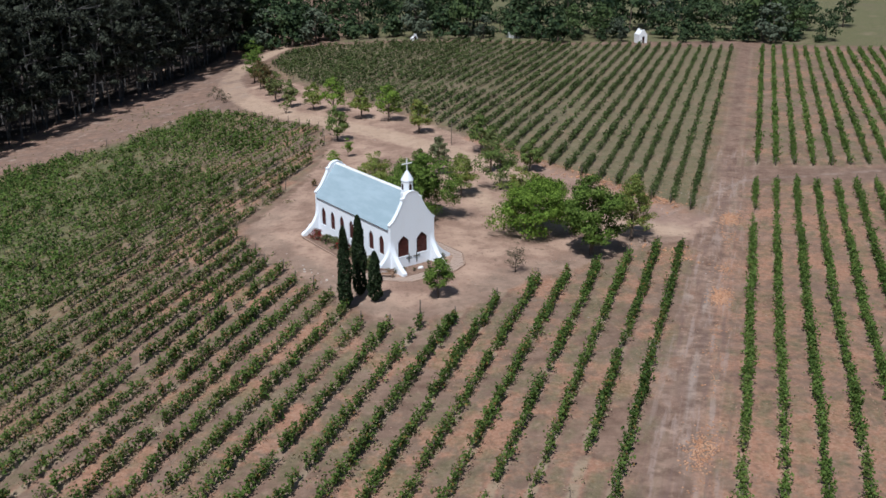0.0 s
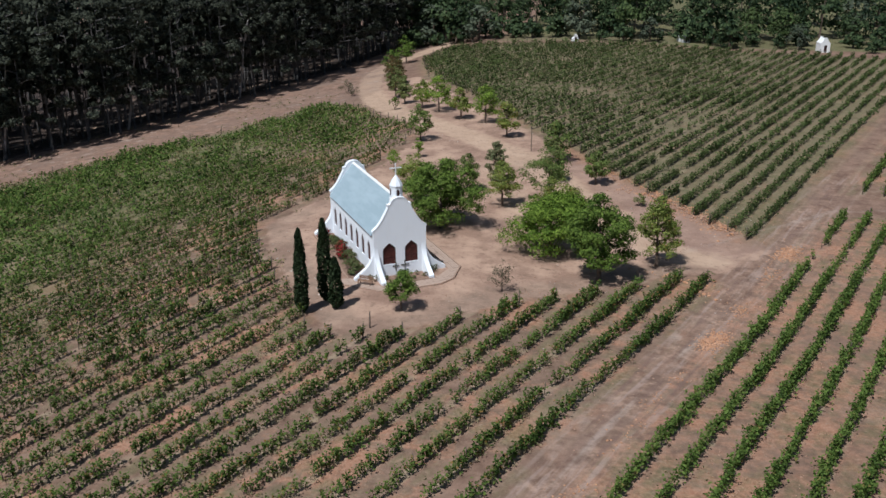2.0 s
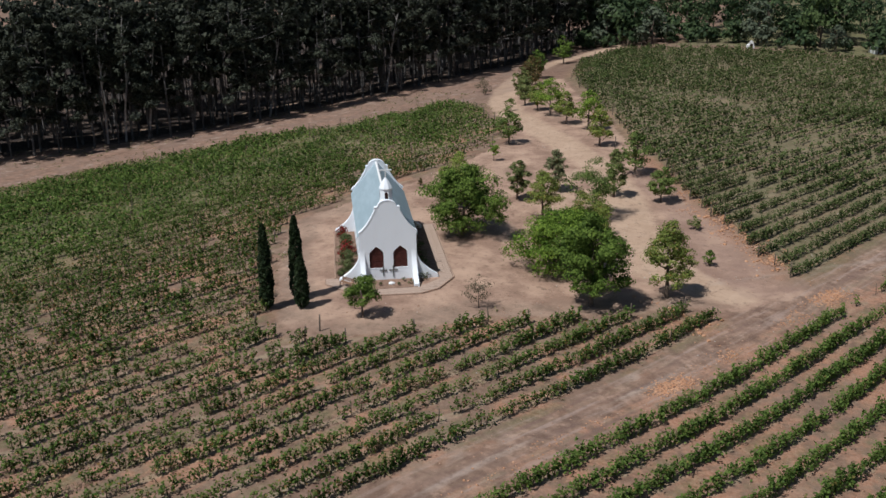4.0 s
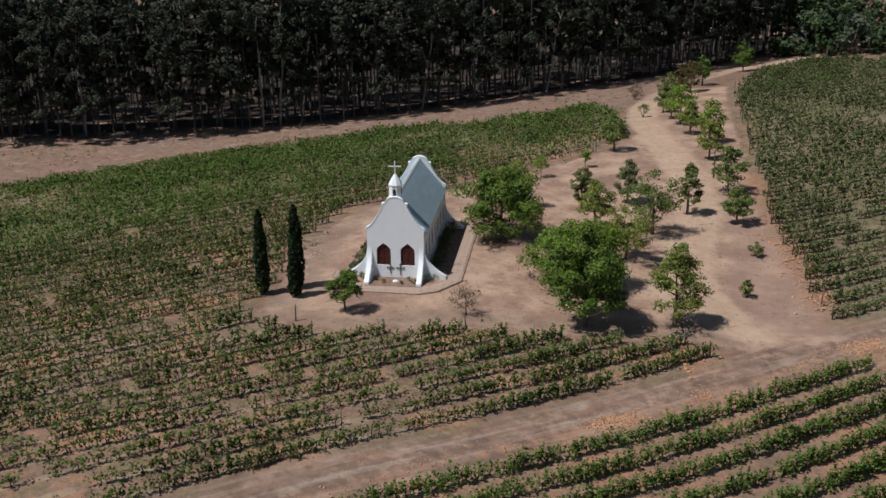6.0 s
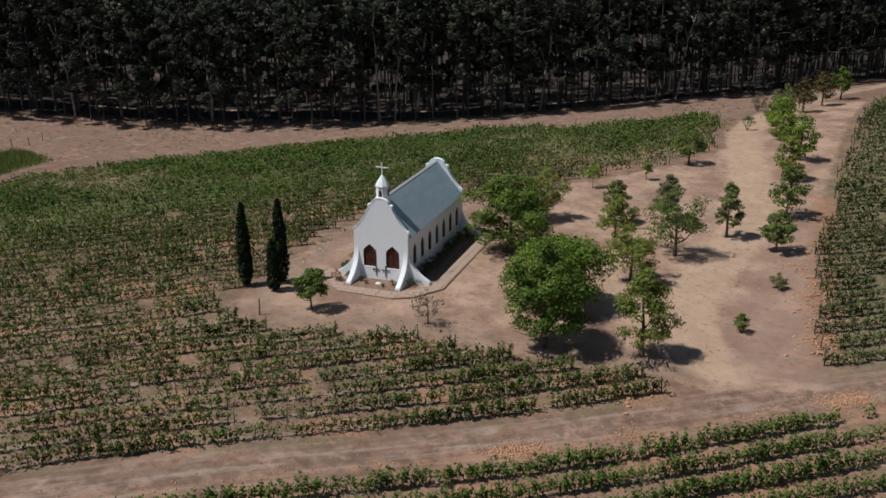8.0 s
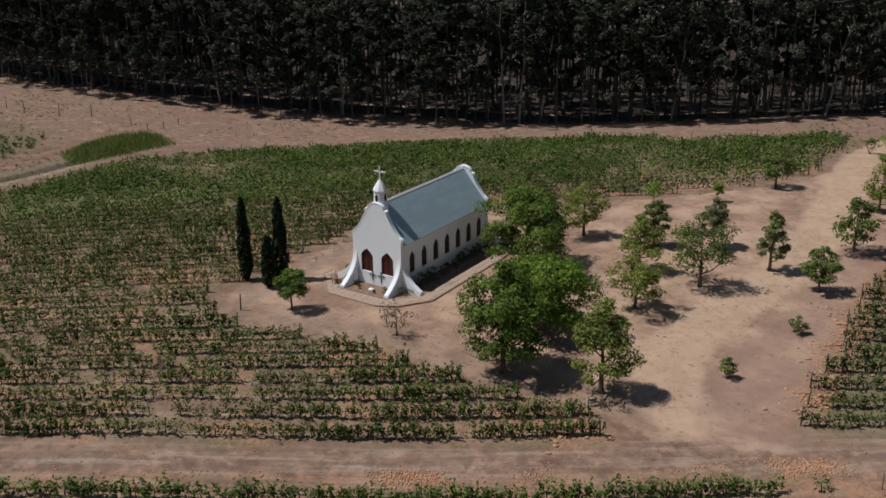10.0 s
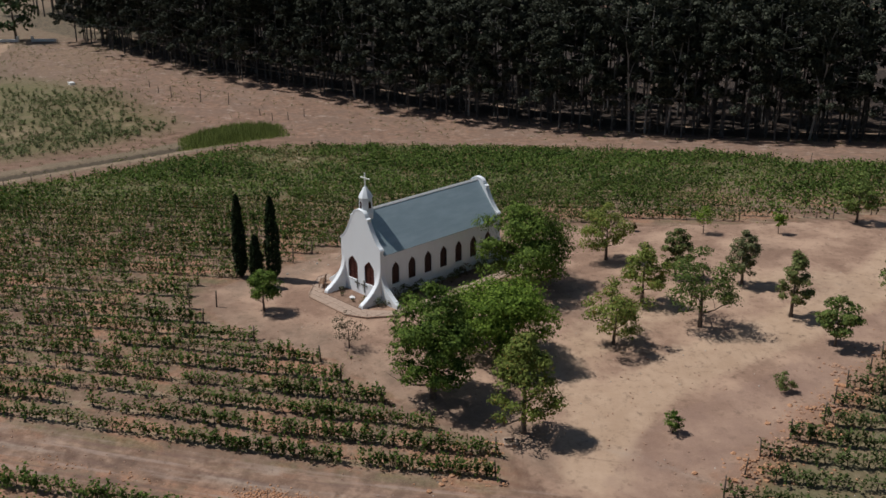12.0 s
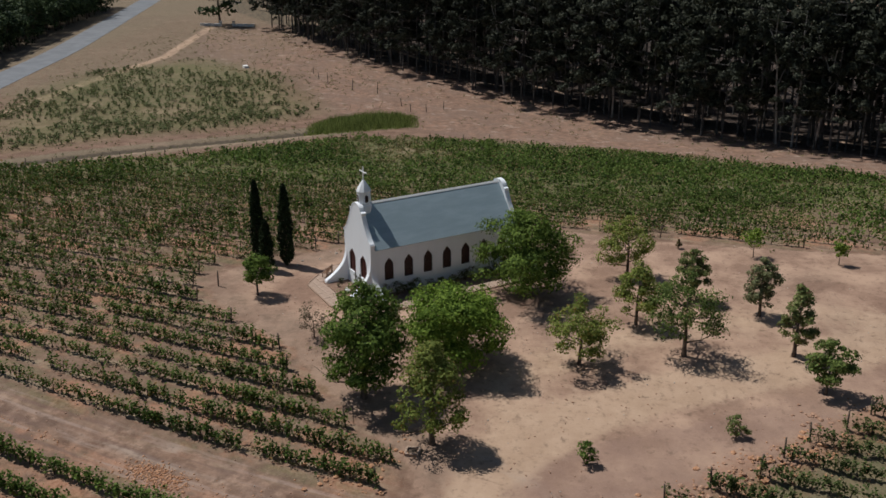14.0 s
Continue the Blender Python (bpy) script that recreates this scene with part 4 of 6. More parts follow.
# the big trees by the chapel
build_tree("oak_tree", -3.0, 108.0, 7.4, 4.5, OAK, "large round dark green oak beside the chapel", 11, low=0.12, leaves=22000, size=0.110, clumps=62, loose=0.265, limbs=10)
build_tree("spreading_tree", 9.8, 103.3, 5.9, 4.5, OAK_BRIGHT, "broad low bright green tree on bare yard", 12, low=0.10, leaves=22000, size=0.110, clumps=62, loose=0.265, limbs=10, shape="flat")
build_tree("oak_tree", 15.4, 97.6, 8.0, 3.4, OAK, "dense upright green oak at the end of vine rows", 13, low=0.15, leaves=19000, size=0.108, clumps=56, loose=0.28, limbs=9)
build_tree("maple_tree", 20.6, 103.1, 7.0, 2.9, OAK_PALE, "yellow-green open-crowned young tree by the road", 14, low=0.20, leaves=7600, size=0.10, clumps=46, loose=0.26, shape="cone")
# the small round tree before the chapel and the dry one next to it
build_tree("ball_tree", -0.7, 85.1, 3.6, 1.5, OAK, "small round-headed dark green tree before the chapel", 15, low=0.28, leaves=4600, size=0.088, clumps=28, loose=0.34)
build_tree("dry_tree", 7.0, 92.0, 3.0, 1.3, TWIGGY, "small thin grey-brown half-bare tree", 16, low=0.22, leaves=620, size=0.075, clumps=26, loose=0.30, trunk=0.06, limbs=9)
build_cypress(-9.1, 82.7, 7.9, 0.58, 21)
build_cypress(-8.05, 85.75, 7.9, 0.64, 22)
build_cypress(-6.5, 84.3, 4.9, 0.60, 23)

# young trees of the yard: x, y, height, crown radius, leaves, what sets each apart
YARD_TREES = [
    (-8.7, 117.2, 4.9, 2.2, OAK_PALE, "yellow-green round young tree on bare yard", "round"),
    (2.0, 117.3, 4.6, 1.9, OAK_PALE, "light green young tree with open crown", "round"),
    (9.1, 112.7, 4.6, 2.3, OAK_PALE, "low spreading light green young tree", "flat"),
    (7.0, 120.6, 5.9, 2.7, OAK_SOFT, "full mid-green young tree on bare yard", "round"),
    (-3.4, 122.2, 4.1, 1.35, OAK_OLIVE, "olive green young tree on bare yard", "round"),
    (-0.8, 127.5, 4.5, 1.4, OAK_GREY, "thin grey-green young tree on bare yard", "round"),
    (6.2, 128.8, 5.1, 1.5, OAK_OLIVE, "narrow dark olive young tree on bare yard", "cone"),
    (11.6, 129.9, 3.7, 1.55, OAK_SOFT, "small dense round green tree beside the road", "round"),
    (5.2, 139.4, 4.8, 2.1, OAK_SOFT, "green young tree beside the sandy road", "round"),
    (-16.3, 147.0, 4.6, 1.9, OAK_SOFT, "green young tree at the vineyard edge", "round"),
    (-9.2, 160.0, 5.3, 2.2, OAK_BRIGHT, "bright green tree of the roadside row", "round"),
    (-4.0, 151.1, 4.6, 1.8, OAK_PALE, "pale green tree of the roadside row", "round"),
    (-13.9, 162.8, 4.4, 1.8, OAK_PALE, "pale green tree of the roadside row", "round"),
    (-19.2, 168.7, 5.3, 2.4, OAK_BRIGHT, "yellow-green tree of the roadside row", "round"),
    (-23.2, 172.7, 4.2, 1.6, OAK_PALE, "pale thin tree of the roadside row", "round"),
    (-28.0, 178.0, 4.4, 1.5, OAK_OLIVE, "olive green tree of the roadside row", "cone"),
    (-31.9, 185.2, 5.0, 1.9, OAK_OLIVE, "olive green tree of the roadside row", "round"),
    (-34.6, 193.8, 5.0, 1.9, OAK_RUSSET, "russet-tinged tree of the roadside row", "round"),
    (-38.0, 203.5, 5.2, 2.0, OAK_RUSSET, "orange-brown tree of the roadside row", "round"),
    (-41.0, 213.0, 5.4, 2.0, OAK, "dark green tree of the roadside row", "round"),
    (-45.5, 238.0, 5.6, 2.4, OAK, "dark green tree at the bend of the road", "round"),
]
for k, (x, y, h, r, leaf, label, shape) in enumerate(YARD_TREES):
    big = y < 135
    build_tree("young_tree", x, y, h * 1.08, r * 1.15, leaf, label, 100 + k, low=0.22, leaves=5000 if big else 2000, size=0.10 if big else 0.15, shape=shape,
               clumps=30, loose=0.29, group="young trees of the yard")
for k, (x, y, h, r) in enumerate(((-15.0, 129.4, 2.7, 1.15), (-13.8, 137.0, 2.5, 0.85))):
    build_tree("sapling", x, y, h, r, OAK_BRIGHT, "small bright green sapling at the vineyard edge", 140 + k, category="sapling", low=0.35, leaves=800, size=0.09, clumps=16, loose=0.4, trunk=0.05)
for k, (x, y, h, r, leaf) in enumerate(((21.9, 113.0, 1.5, 0.75, OAK), (17.6, 122.9, 1.35, 0.75, OAK_OLIVE), (-16.9, 122.6, 0.9, 0.3, OAK_RUSSET), (-28.0, 172.0, 2.2, 1.2, OAK),
                                        (-46.0, 197.0, 2.6, 1.7, TWIGGY), (-43.5, 193.0, 2.2, 1.4, TWIGGY))):
    build_shrub("bush", x, y, h, r, leaf, ("rounded green bush on bare ground", "small olive bush on bare ground", "tiny russet seedling at the vineyard edge", "green bush beside the sandy road",
                                          "thin dry bush beside the road", "thin dry bush beside the road")[k], 160 + k, 700, 0.08)


# ---------------------------------------------------------------- vines
def vine_noise(x, y, scale, seed=0.0):
    return noise.noise(Vector((x * scale, y * scale, seed)))


def build_vine_row(spots, rng, leaf, label, group, near, vigour, spread):
    """One row: trunks, leaves, end posts and stakes between. spots: places of the vines along the row."""
    spots = np.array(spots)
    x0, y0 = spots[0]
    z0 = land_at(x0, y0)
    row = anchor("vine_row", Matrix.Translation((x0, y0, z0)), label, "vine row", group)
    zs = land(spots[:, 0], spots[:, 1])
    leaves, sizes, wood, weak = [], [], [], []
    rims = poly_gap(BLOCK_WEST, spots[:, 0], spots[:, 1])
    for (x, y), z, rim in zip(spots, zs, rims):
        health = 0.5 + 1.15 * vine_noise(x, y, 0.07, 3.1) + 0.75 * vine_noise(x, y, 0.30, 7.7) + rng.normal(0, 0.27)
        rich = min(1.0, max(0.0, (-x - 38) / 30)) if near else 0.0
        v = vigour + 0.45 * health + 0.10 * rich + 1.5 * rich * vine_noise(x, y, 0.05, 6.1) + 1.5 * rich * vine_noise(x, y, 0.17, 8.1)
        close = x > -42 and y < 138 if near else y < 146
        if near and x > -8 and 76 < y < 104:          # well-watered ends of the rows by the yard
            v += 0.22
        v -= 0.55 * rich * max(0.0, 1 - rim / 7)
        if v < (0.45 if close else 0.34) + 0.12 * rich or rng.uniform() < 0.03:
            continue
        v = min(v, 1.5)
        j = ROW_WAY * rng.normal(0, 0.08 + 0.3 * rich) + ROW_SIDE * rng.normal(0, 0.05 + 0.80 * rich)
        bx, by, bz = x + j[0] - x0, y + j[1] - y0, z - z0
        top = rng.uniform(0.44, 0.60)
        lean = ROW_WAY * rng.normal(0, 0.09) + ROW_SIDE * rng.normal(0, 0.05)
        wood.append(tube_arrays([(bx, by, bz - 0.1), (bx + lean[0] * 0.6, by + lean[1] * 0.6, bz + top * 0.5), (bx + lean[0], by + lean[1], bz + top)], [0.05, 0.04, 0.035], 3))
        e = ROW_WAY * 0.45
        if close:
            wood.append(tube_arrays([(bx + lean[0] - e[0], by + lean[1] - e[1], bz + top + 0.04), (bx + lean[0] + e[0], by + lean[1] + e[1], bz + top + 0.04)], [0.022, 0.022], 3))
        n = int((182 if close else 54) * v ** 1.5 * rng.uniform(0.75, 1.2))
        # shoots fan up and out from the cordon
        shoots = rng.integers(8, 13)
        sa = np.linspace(-0.60, 0.60, shoots) * spread + rng.normal(0, 0.07, shoots)
        sa = sa * min(1.15, 0.55 + 0.6 * v) * (1 + 0.35 * rich)
        sl = rng.uniform(0.45, 1.05, shoots) * (0.42 + 0.58 * v)
        st = rng.normal(0, 0.19 + 0.42 * rich, shoots)
        pick = rng.integers(0, shoots, n)
        q = rng.uniform(0, 1, n)
        along = sa[pick] * (0.92 + 0.25 * q) + rng.normal(0, 0.08, n)
        side = st[pick] * (0.3 + q) + rng.normal(0, 0.09, n)
        hgt = top - 0.10 + q * sl[pick] * (1 - 0.25 * rich) - 0.25 * np.abs(side) + rng.normal(0, 0.06, n)
        hang = rng.uniform(size=n) < 0.20
        hgt = np.where(hang, rng.uniform(0.12, 0.55, n), hgt)
        side = np.where(hang, side * 1.25, side)
        leaves.append(np.stack([bx + ROW_WAY[0] * along + ROW_SIDE[0] * side, by + ROW_WAY[1] * along + ROW_SIDE[1] * side, bz + np.maximum(hgt, 0.10)], axis=1))
        sizes.append(rng.uniform(0.068, 0.128, n) * (1.0 if close else 1.7))
        weak.append(np.full(n * 4, min(1.0, max(0.0, (0.76 - v + rng.normal(0, 0.12)) / 0.5)) if near else 0.08))
    if not leaves:
        return
    me = leaf_mesh("foliage", np.concatenate(leaves), np.concatenate(sizes), rng, 0.35, 0.8)
    a = me.attributes.new("weak", "FLOAT", "POINT")
    a.data.foreach_set("value", np.concatenate(weak).astype(np.float32))
    link_mesh("foliage", me, leaf, row, "", "stuff")
    link_mesh("vine_wood", raw_mesh("vine_wood", *merge(wood)), VINE_WOOD, row, "", "stuff")
    ends = [0, len(spots) - 1] + (list(range(9, len(spots) - 4, 9)) if near else [])
    for k, i in enumerate(ends):
        x, y = spots[i] + ROW_WAY * (0.55 if i else -0.55)
        big = k < 2
        h = rng.uniform(1.25, 1.5) if big else rng.uniform(1.05, 1.3)
        tilt = rng.normal(0, 0.06, 2)
        r = 0.06 if big else 0.035
        v, f = tube_arrays([(0, 0, -0.25), (tilt[0] * h * 0.5, tilt[1] * h * 0.5, h * 0.5), (tilt[0] * h, tilt[1] * h, h)], [r, r, r * 0.9], 6)
        f = np.concatenate([f, [[12, 13, 14, 17], [14, 15, 16, 17]]])
        ob = link_mesh("end_post" if big else "stake", raw_mesh("post", v, f), POST_WOOD, row)
        ob.location = (x - x0, y - y0, land_at(x, y) - z0)


def plant_block(poly, offsets, leaf, label, group, near_if, vigour, spacing, seed, spread=1.0, wander=0.0):
    rng = np.random.default_rng(seed)
    for s in offsets:
        far_west = leaf == VINE_MID and s < -62
        t = np.arange(-60, 300, spacing) + rng.uniform(0, 0.4)
        px = ROW_SIDE[0] * s + ROW_WAY[0] * t
        py = ROW_SIDE[1] * s + ROW_WAY[1] * t
        ok = inside(poly, px, py)
        run = []
        for i in range(len(t) + 1):
            if i < len(t) and ok[i]:
                run.append((px[i], py[i]))
            elif run:
                if len(run) > 3:
                    mid = run[len(run) // 2]
                    build_vine_row(run, rng, VINE_WEST if far_west else leaf, label, group, near_if(*mid), vigour - (0.10 if leaf == VINE_MID and s > -12 else 0), spread)
                run = []


plant_block(BLOCK_WEST, [-5.5 - 2.5 * k for k in range(0, 44)], VINE_MID, "row of gappy bush vines on dry brown soil", "vine rows round the chapel",
            lambda x, y: True, 0.62, 1.25, 31)
plant_block(BLOCK_NORTH, [-5.5 - 2.5 * k for k in range(0, 50)], VINE_FAR, "row of trellised vines in the upper block", "vine rows of the upper block",
            lambda x, y: False, 0.56, 1.2, 32)
plant_block(BLOCK_EAST, [1.9 + 2.5 * k for k in range(0, 11)], VINE_LUSH, "lush continuous row of bright green vines", "vine rows beyond the track",
            lambda x, y: True, 0.60, 1.05, 33)
plant_block(BLOCK_EAST_UPPER, [1.9 + 2.5 * k for k in range(0, 16)], VINE_LUSH, "bright green vine row above the cross track", "vine rows above the cross track",
            lambda x, y: False, 0.66, 1.1, 34)


# ---------------------------------------------------------------- gum forest in the west
def gum_tree(seed, height, crown_r, leaves, leaf_lo, leaf_hi, lean=0.0):
    rng = np.random.default_rng(seed)
    tree = anchor("gum_tree", pose(0, 0, -500), "tall dark gum tree with bare pale trunk in dense plantation", "gum tree", "gum trees of the plantation")
    zs = np.linspace(-0.5, height * 0.93, 9)
    q = np.clip(zs / height, 0, 1)
    path = np.stack([np.cumsum(rng.normal(0, 0.13, 9)) * (0.3 + q), np.cumsum(rng.normal(0, 0.13, 9)) * (0.3 + q), zs], axis=1)
    r0 = rng.uniform(0.13, 0.23)
    pieces = [tube_arrays(path, r0 * (1.1 - q * 0.95), 6)]
    centres = []
    low = rng.uniform(0.12, 0.22) if lean else rng.uniform(0.17, 0.30)
    for k in range(11):
        h0 = height * (low + (0.93 - low) * k / 10)
        a = rng.uniform(0, 2 * np.pi)
        st = np.array([np.interp(h0, zs, path[:, 0]), np.interp(h0, zs, path[:, 1]), h0])
        reach = crown_r * rng.uniform(0.35, 1.0) * (1 - 0.45 * max(0, (k - 5) / 5))
        e = st + np.array([math.cos(a) * reach + lean * rng.uniform(0.2, 1.3), math.sin(a) * reach, rng.uniform(0.6, 2.6)])
        pieces.append(tube_arrays([st, (st + e) / 2 + rng.normal(0, 0.2, 3), e], [0.10, 0.07, 0.03], 4))
        centres.append((*e, rng.uniform(1.1, 2.3)))
        if rng.uniform() < 0.25:
            centres.append((*((st + e) / 2 + rng.normal(0, 0.7, 3)), rng.uniform(0.8, 1.5)))
    me = raw_mesh("trunk", *merge(pieces))
    me.shade_smooth()
    link_mesh("trunk", me, GUM_BARK, tree)
    c = np.array(centres)
    pick = rng.choice(len(c), leaves, p=c[:, 3] ** 2 / np.sum(c[:, 3] ** 2))
    v = rng.normal(size=(leaves, 3))
    v /= np.linalg.norm(v, axis=1)[:, None]
    v *= (rng.uniform(0.5, 1.0, leaves) ** 0.4)[:, None]
    v[:, 2] *= 0.8
    # each bough ends in several rounded tufts
    heads = rng.normal(size=(len(c), 5, 3))
    heads /= np.linalg.norm(heads, axis=2)[:, :, None]
    heads[:, :, 2] = np.abs(heads[:, :, 2]) * 0.8 - 0.15
    h = heads[pick, rng.integers(0, 5, leaves)]
    p = c[pick, :3] + (h * 0.74 + v * 0.40) * c[pick, 3][:, None]
    v = 0.7 * v + 0.5 * h
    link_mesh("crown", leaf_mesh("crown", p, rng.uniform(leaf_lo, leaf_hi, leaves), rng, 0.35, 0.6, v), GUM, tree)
    return tree


def along_line(line, step, rng, jitter):
    line = np.array(line, dtype=float)
    s = np.concatenate([[0], np.cumsum(np.hypot(*np.diff(line, axis=0).T))])
    t = np.arange(0, s[-1], step)
    t = t + rng.uniform(-jitter, jitter, len(t))
    x, y = np.interp(t, s, line[:, 0]), np.interp(t, s, line[:, 1])
    x2, y2 = np.interp(t + 0.5, s, line[:, 0]), np.interp(t + 0.5, s, line[:, 1])
    d = np.stack([x2 - x, y2 - y], axis=1)
    d /= np.linalg.norm(d, axis=1)[:, None] + 1e-9
    return np.stack([x, y], axis=1), np.stack([-d[:, 1], d[:, 0]], axis=1)


rng = np.random.default_rng(77)
SIZES = ((25, 4.0), (28, 4.3), (26.5, 3.8), (29.5, 4.4), (23.5, 4.1), (27.5, 3.7))
rim_gums = [gum_tree(300 + k, h, r - 0.4, 3000, 0.17, 0.31, 5.0) for k, (h, r) in enumerate(SIZES)]
inner_gums = [gum_tree(320 + k, h, r, 600, 0.52, 0.74) for k, (h, r) in enumerate(SIZES)]
for depth, step, gums in ((-2.5, 3.5, rim_gums), (1.2, 4.2, inner_gums), (4.6, 5.0, inner_gums), (7.8, 7.5, inner_gums)):
    spots, side = along_line(FOREST_RIM[1:], step, rng, 1.0)
    for p, n in zip(spots, side):
        d = depth + rng.uniform(-1.4, 1.4)
        x, y = p + n * d
        k = int(rng.integers(len(gums)))
        s = rng.uniform(0.86, 1.08)
        turn = math.degrees(math.atan2(-n[1], -n[0])) + rng.uniform(-35, 35) if depth < 0 else rng.uniform(0, 360)
        copy_thing(gums[k], pose(x, y, land_at(x, y), 0, 0, turn) @ Matrix.Diagonal((s, s, s, 1)))
gums = rim_gums + inner_gums
for g in gums:
    for ob in (*g.children_recursive, g):
        bpy.data.objects.remove(ob)
# a few old gums with bare pale trunks lean out of the plantation's edge
def bare_gum(x, y, height, tip, seed):
    r4 = np.random.default_rng(seed)
    tree = anchor("bare_gum", pose(x, y, land_at(x, y)), "leaning pale gum with bare forked trunk at the plantation edge", "gum tree", "bare pale gums")
    top = np.array([tip[0], tip[1], height])
    stem = [top * q + np.array([*r4.normal(0, 0.25, 2), -0.4 if q == 0 else 0]) * (0.3 + q) for q in (0, 0.25, 0.45, 0.62, 0.8, 1.0)]
    pieces = [tube_arrays(stem, [0.22, 0.20, 0.17, 0.14, 0.10, 0.05], 7)]
    tips = [stem[-1]]
    for k, q in enumerate((2, 3, 3, 4)):
        a = r4.uniform(0, 2 * np.pi)
        e = stem[q] + np.array([math.cos(a) * 1.6, math.sin(a) * 1.6, r4.uniform(2.5, 4.5)])
        pieces.append(tube_arrays([stem[q], (stem[q] + e) / 2 + r4.normal(0, 0.2, 3), e], [0.13, 0.09, 0.04], 5))
        tips.append(e)
    me = raw_mesh("trunk", *merge(pieces))
    me.shade_smooth()
    link_mesh("trunk", me, GUM_PALE, tree)
    c = np.array(tips)[r4.integers(0, len(tips), 420)]
    v = r4.normal(size=(420, 3))
    v /= np.linalg.norm(v, axis=1)[:, None]
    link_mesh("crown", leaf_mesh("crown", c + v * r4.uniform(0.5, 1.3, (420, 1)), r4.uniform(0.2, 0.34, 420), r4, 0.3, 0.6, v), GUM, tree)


for k, (x, y, h, tx, ty) in enumerate(((-98.5, 151.0, 25, 4.0, -0.5), (-95.5, 154.0, 21, 3.2, 1.5), (-101.0, 149.0, 23, 4.0, -3.0), (-120.5, 121.0, 22, 3.5, -1.0), (-84.0, 176.5, 21, 4.0, 0.5),
                                    (-138, 98.5, 20, 3.0, -2.5), (-73.5, 204, 20, 3.5, 1.0))):
    bare_gum(x, y, h, (tx, ty), 350 + k)

# the plantation further in, past counting
pts, sizes, wood = [], [], []
for depth, step in ((14.4, 5.0), (20, 5.0), (24, 5.5), (29, 6), (35, 6.5), (43, 7), (53, 8), (66, 9)):
    spots, side = along_line(FOREST_RIM, step, rng, 2.0)
    for p, n in zip(spots, side):
        x, y = p + n * (depth + rng.uniform(-2.5, 2.5))
        z, h = land_at(x, y), rng.uniform(23, 29)
        wood.append(tube_arrays([(x, y, z - 0.5), (x + rng.normal(0, 0.4), y, z + h * 0.5), (x, y, z + h * 0.9)], [0.26, 0.2, 0.06], 5))
        for _ in range(7):
            c = np.array([x + rng.normal(0, 1.6), y + rng.normal(0, 1.6), z + h * rng.uniform(0.45, 0.98)])
            n1 = 26 if depth < 40 else 12
            v = rng.normal(size=(n1, 3))
            v /= np.linalg.norm(v, axis=1)[:, None]
            pts.append(c + v * rng.uniform(0.4, 1.9, (n1, 1)) * np.array([1, 1, 0.8]))
            sizes.append(rng.uniform(0.45, 0.80, n1))
deep = anchor("deep_plantation", pose(0, 0, 0), "dense dark interior of the gum plantation", "forest")
deep["kind"] = "stuff"
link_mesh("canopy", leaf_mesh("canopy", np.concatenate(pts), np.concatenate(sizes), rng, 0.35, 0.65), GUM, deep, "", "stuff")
link_mesh("gum_wood", raw_mesh("gum_wood", *merge(wood)), GUM_BARK, deep, "", "stuff")


# ---------------------------------------------------------------- woods behind the upper block
def wood_tree(seed, height, crown_r, leaves, leaf):
    r2 = np.random.default_rng(seed)
    tree = anchor("woodland_tree", pose(0, 0, -500), "dark green broadleaf tree at the far edge of the vineyard", "tree", "woodland trees")
    (v, f), tips, _ = tree_wood(r2, height * 0.9, crown_r, 0.25, 0.2, 3)
    link_mesh("trunk", raw_mesh("trunk", v, f), BARK, tree)
    p, out = crown_points(r2, tips, height, crown_r, height * 0.08, 26, leaves, "round", 0.36)
    link_mesh("crown", leaf_mesh("crown", p, r2.uniform(0.30, 0.58, len(p)), r2, 0.4, 0.62, out), leaf, tree)
    return tree


kinds = [wood_tree(400 + k, h, r, n, m) for k, (h, r, n, m) in enumerate((
    (13, 5.2, 900, WOODS), (17, 6.0, 1100, WOODS), (11, 5.0, 850, WOODS), (8, 4.2, 650, WOODS_GREY), (13, 4.6, 850, WOODS), (5, 3.0, 460, WOODS),
    (11, 4.8, 820, WOODS_LIGHT), (3.2, 2.4, 320, WOODS)))]
for row, (back, step) in enumerate(((-3, 5.2), (2, 5.6), (10, 8.0), (20, 9.0), (33, 11), (52, 14))):
    x = -52.0 - row * 2
    while x < 99 + row * 2:
        y = 270 + back + rng.uniform(-2.5, 2.5) - (0.07 * max(0, x)) + (2.0 if x < -10 else 0)
        k = int(rng.choice([7, 5, 7, 5, 3])) if row == 0 else int(rng.choice([3, 5, 5, 2, 6, 7])) if row == 1 else int(rng.choice([0, 1, 2, 4, 3, 6], p=[0.28, 0.27, 0.16, 0.17, 0.05, 0.07]))
        if not (row < 3 and 48.5 < x < 57) and not (row == 0 and 13 < x < 24):
            s = rng.uniform(0.6, 1.35)
            copy_thing(kinds[k], pose(x, y, land_at(x, y) - 0.1, 0, 0, rng.uniform(0, 360)) @ Matrix.Diagonal((s, s, s * rng.uniform(0.9, 1.15), 1)))
        x += step * rng.uniform(0.75, 1.25)
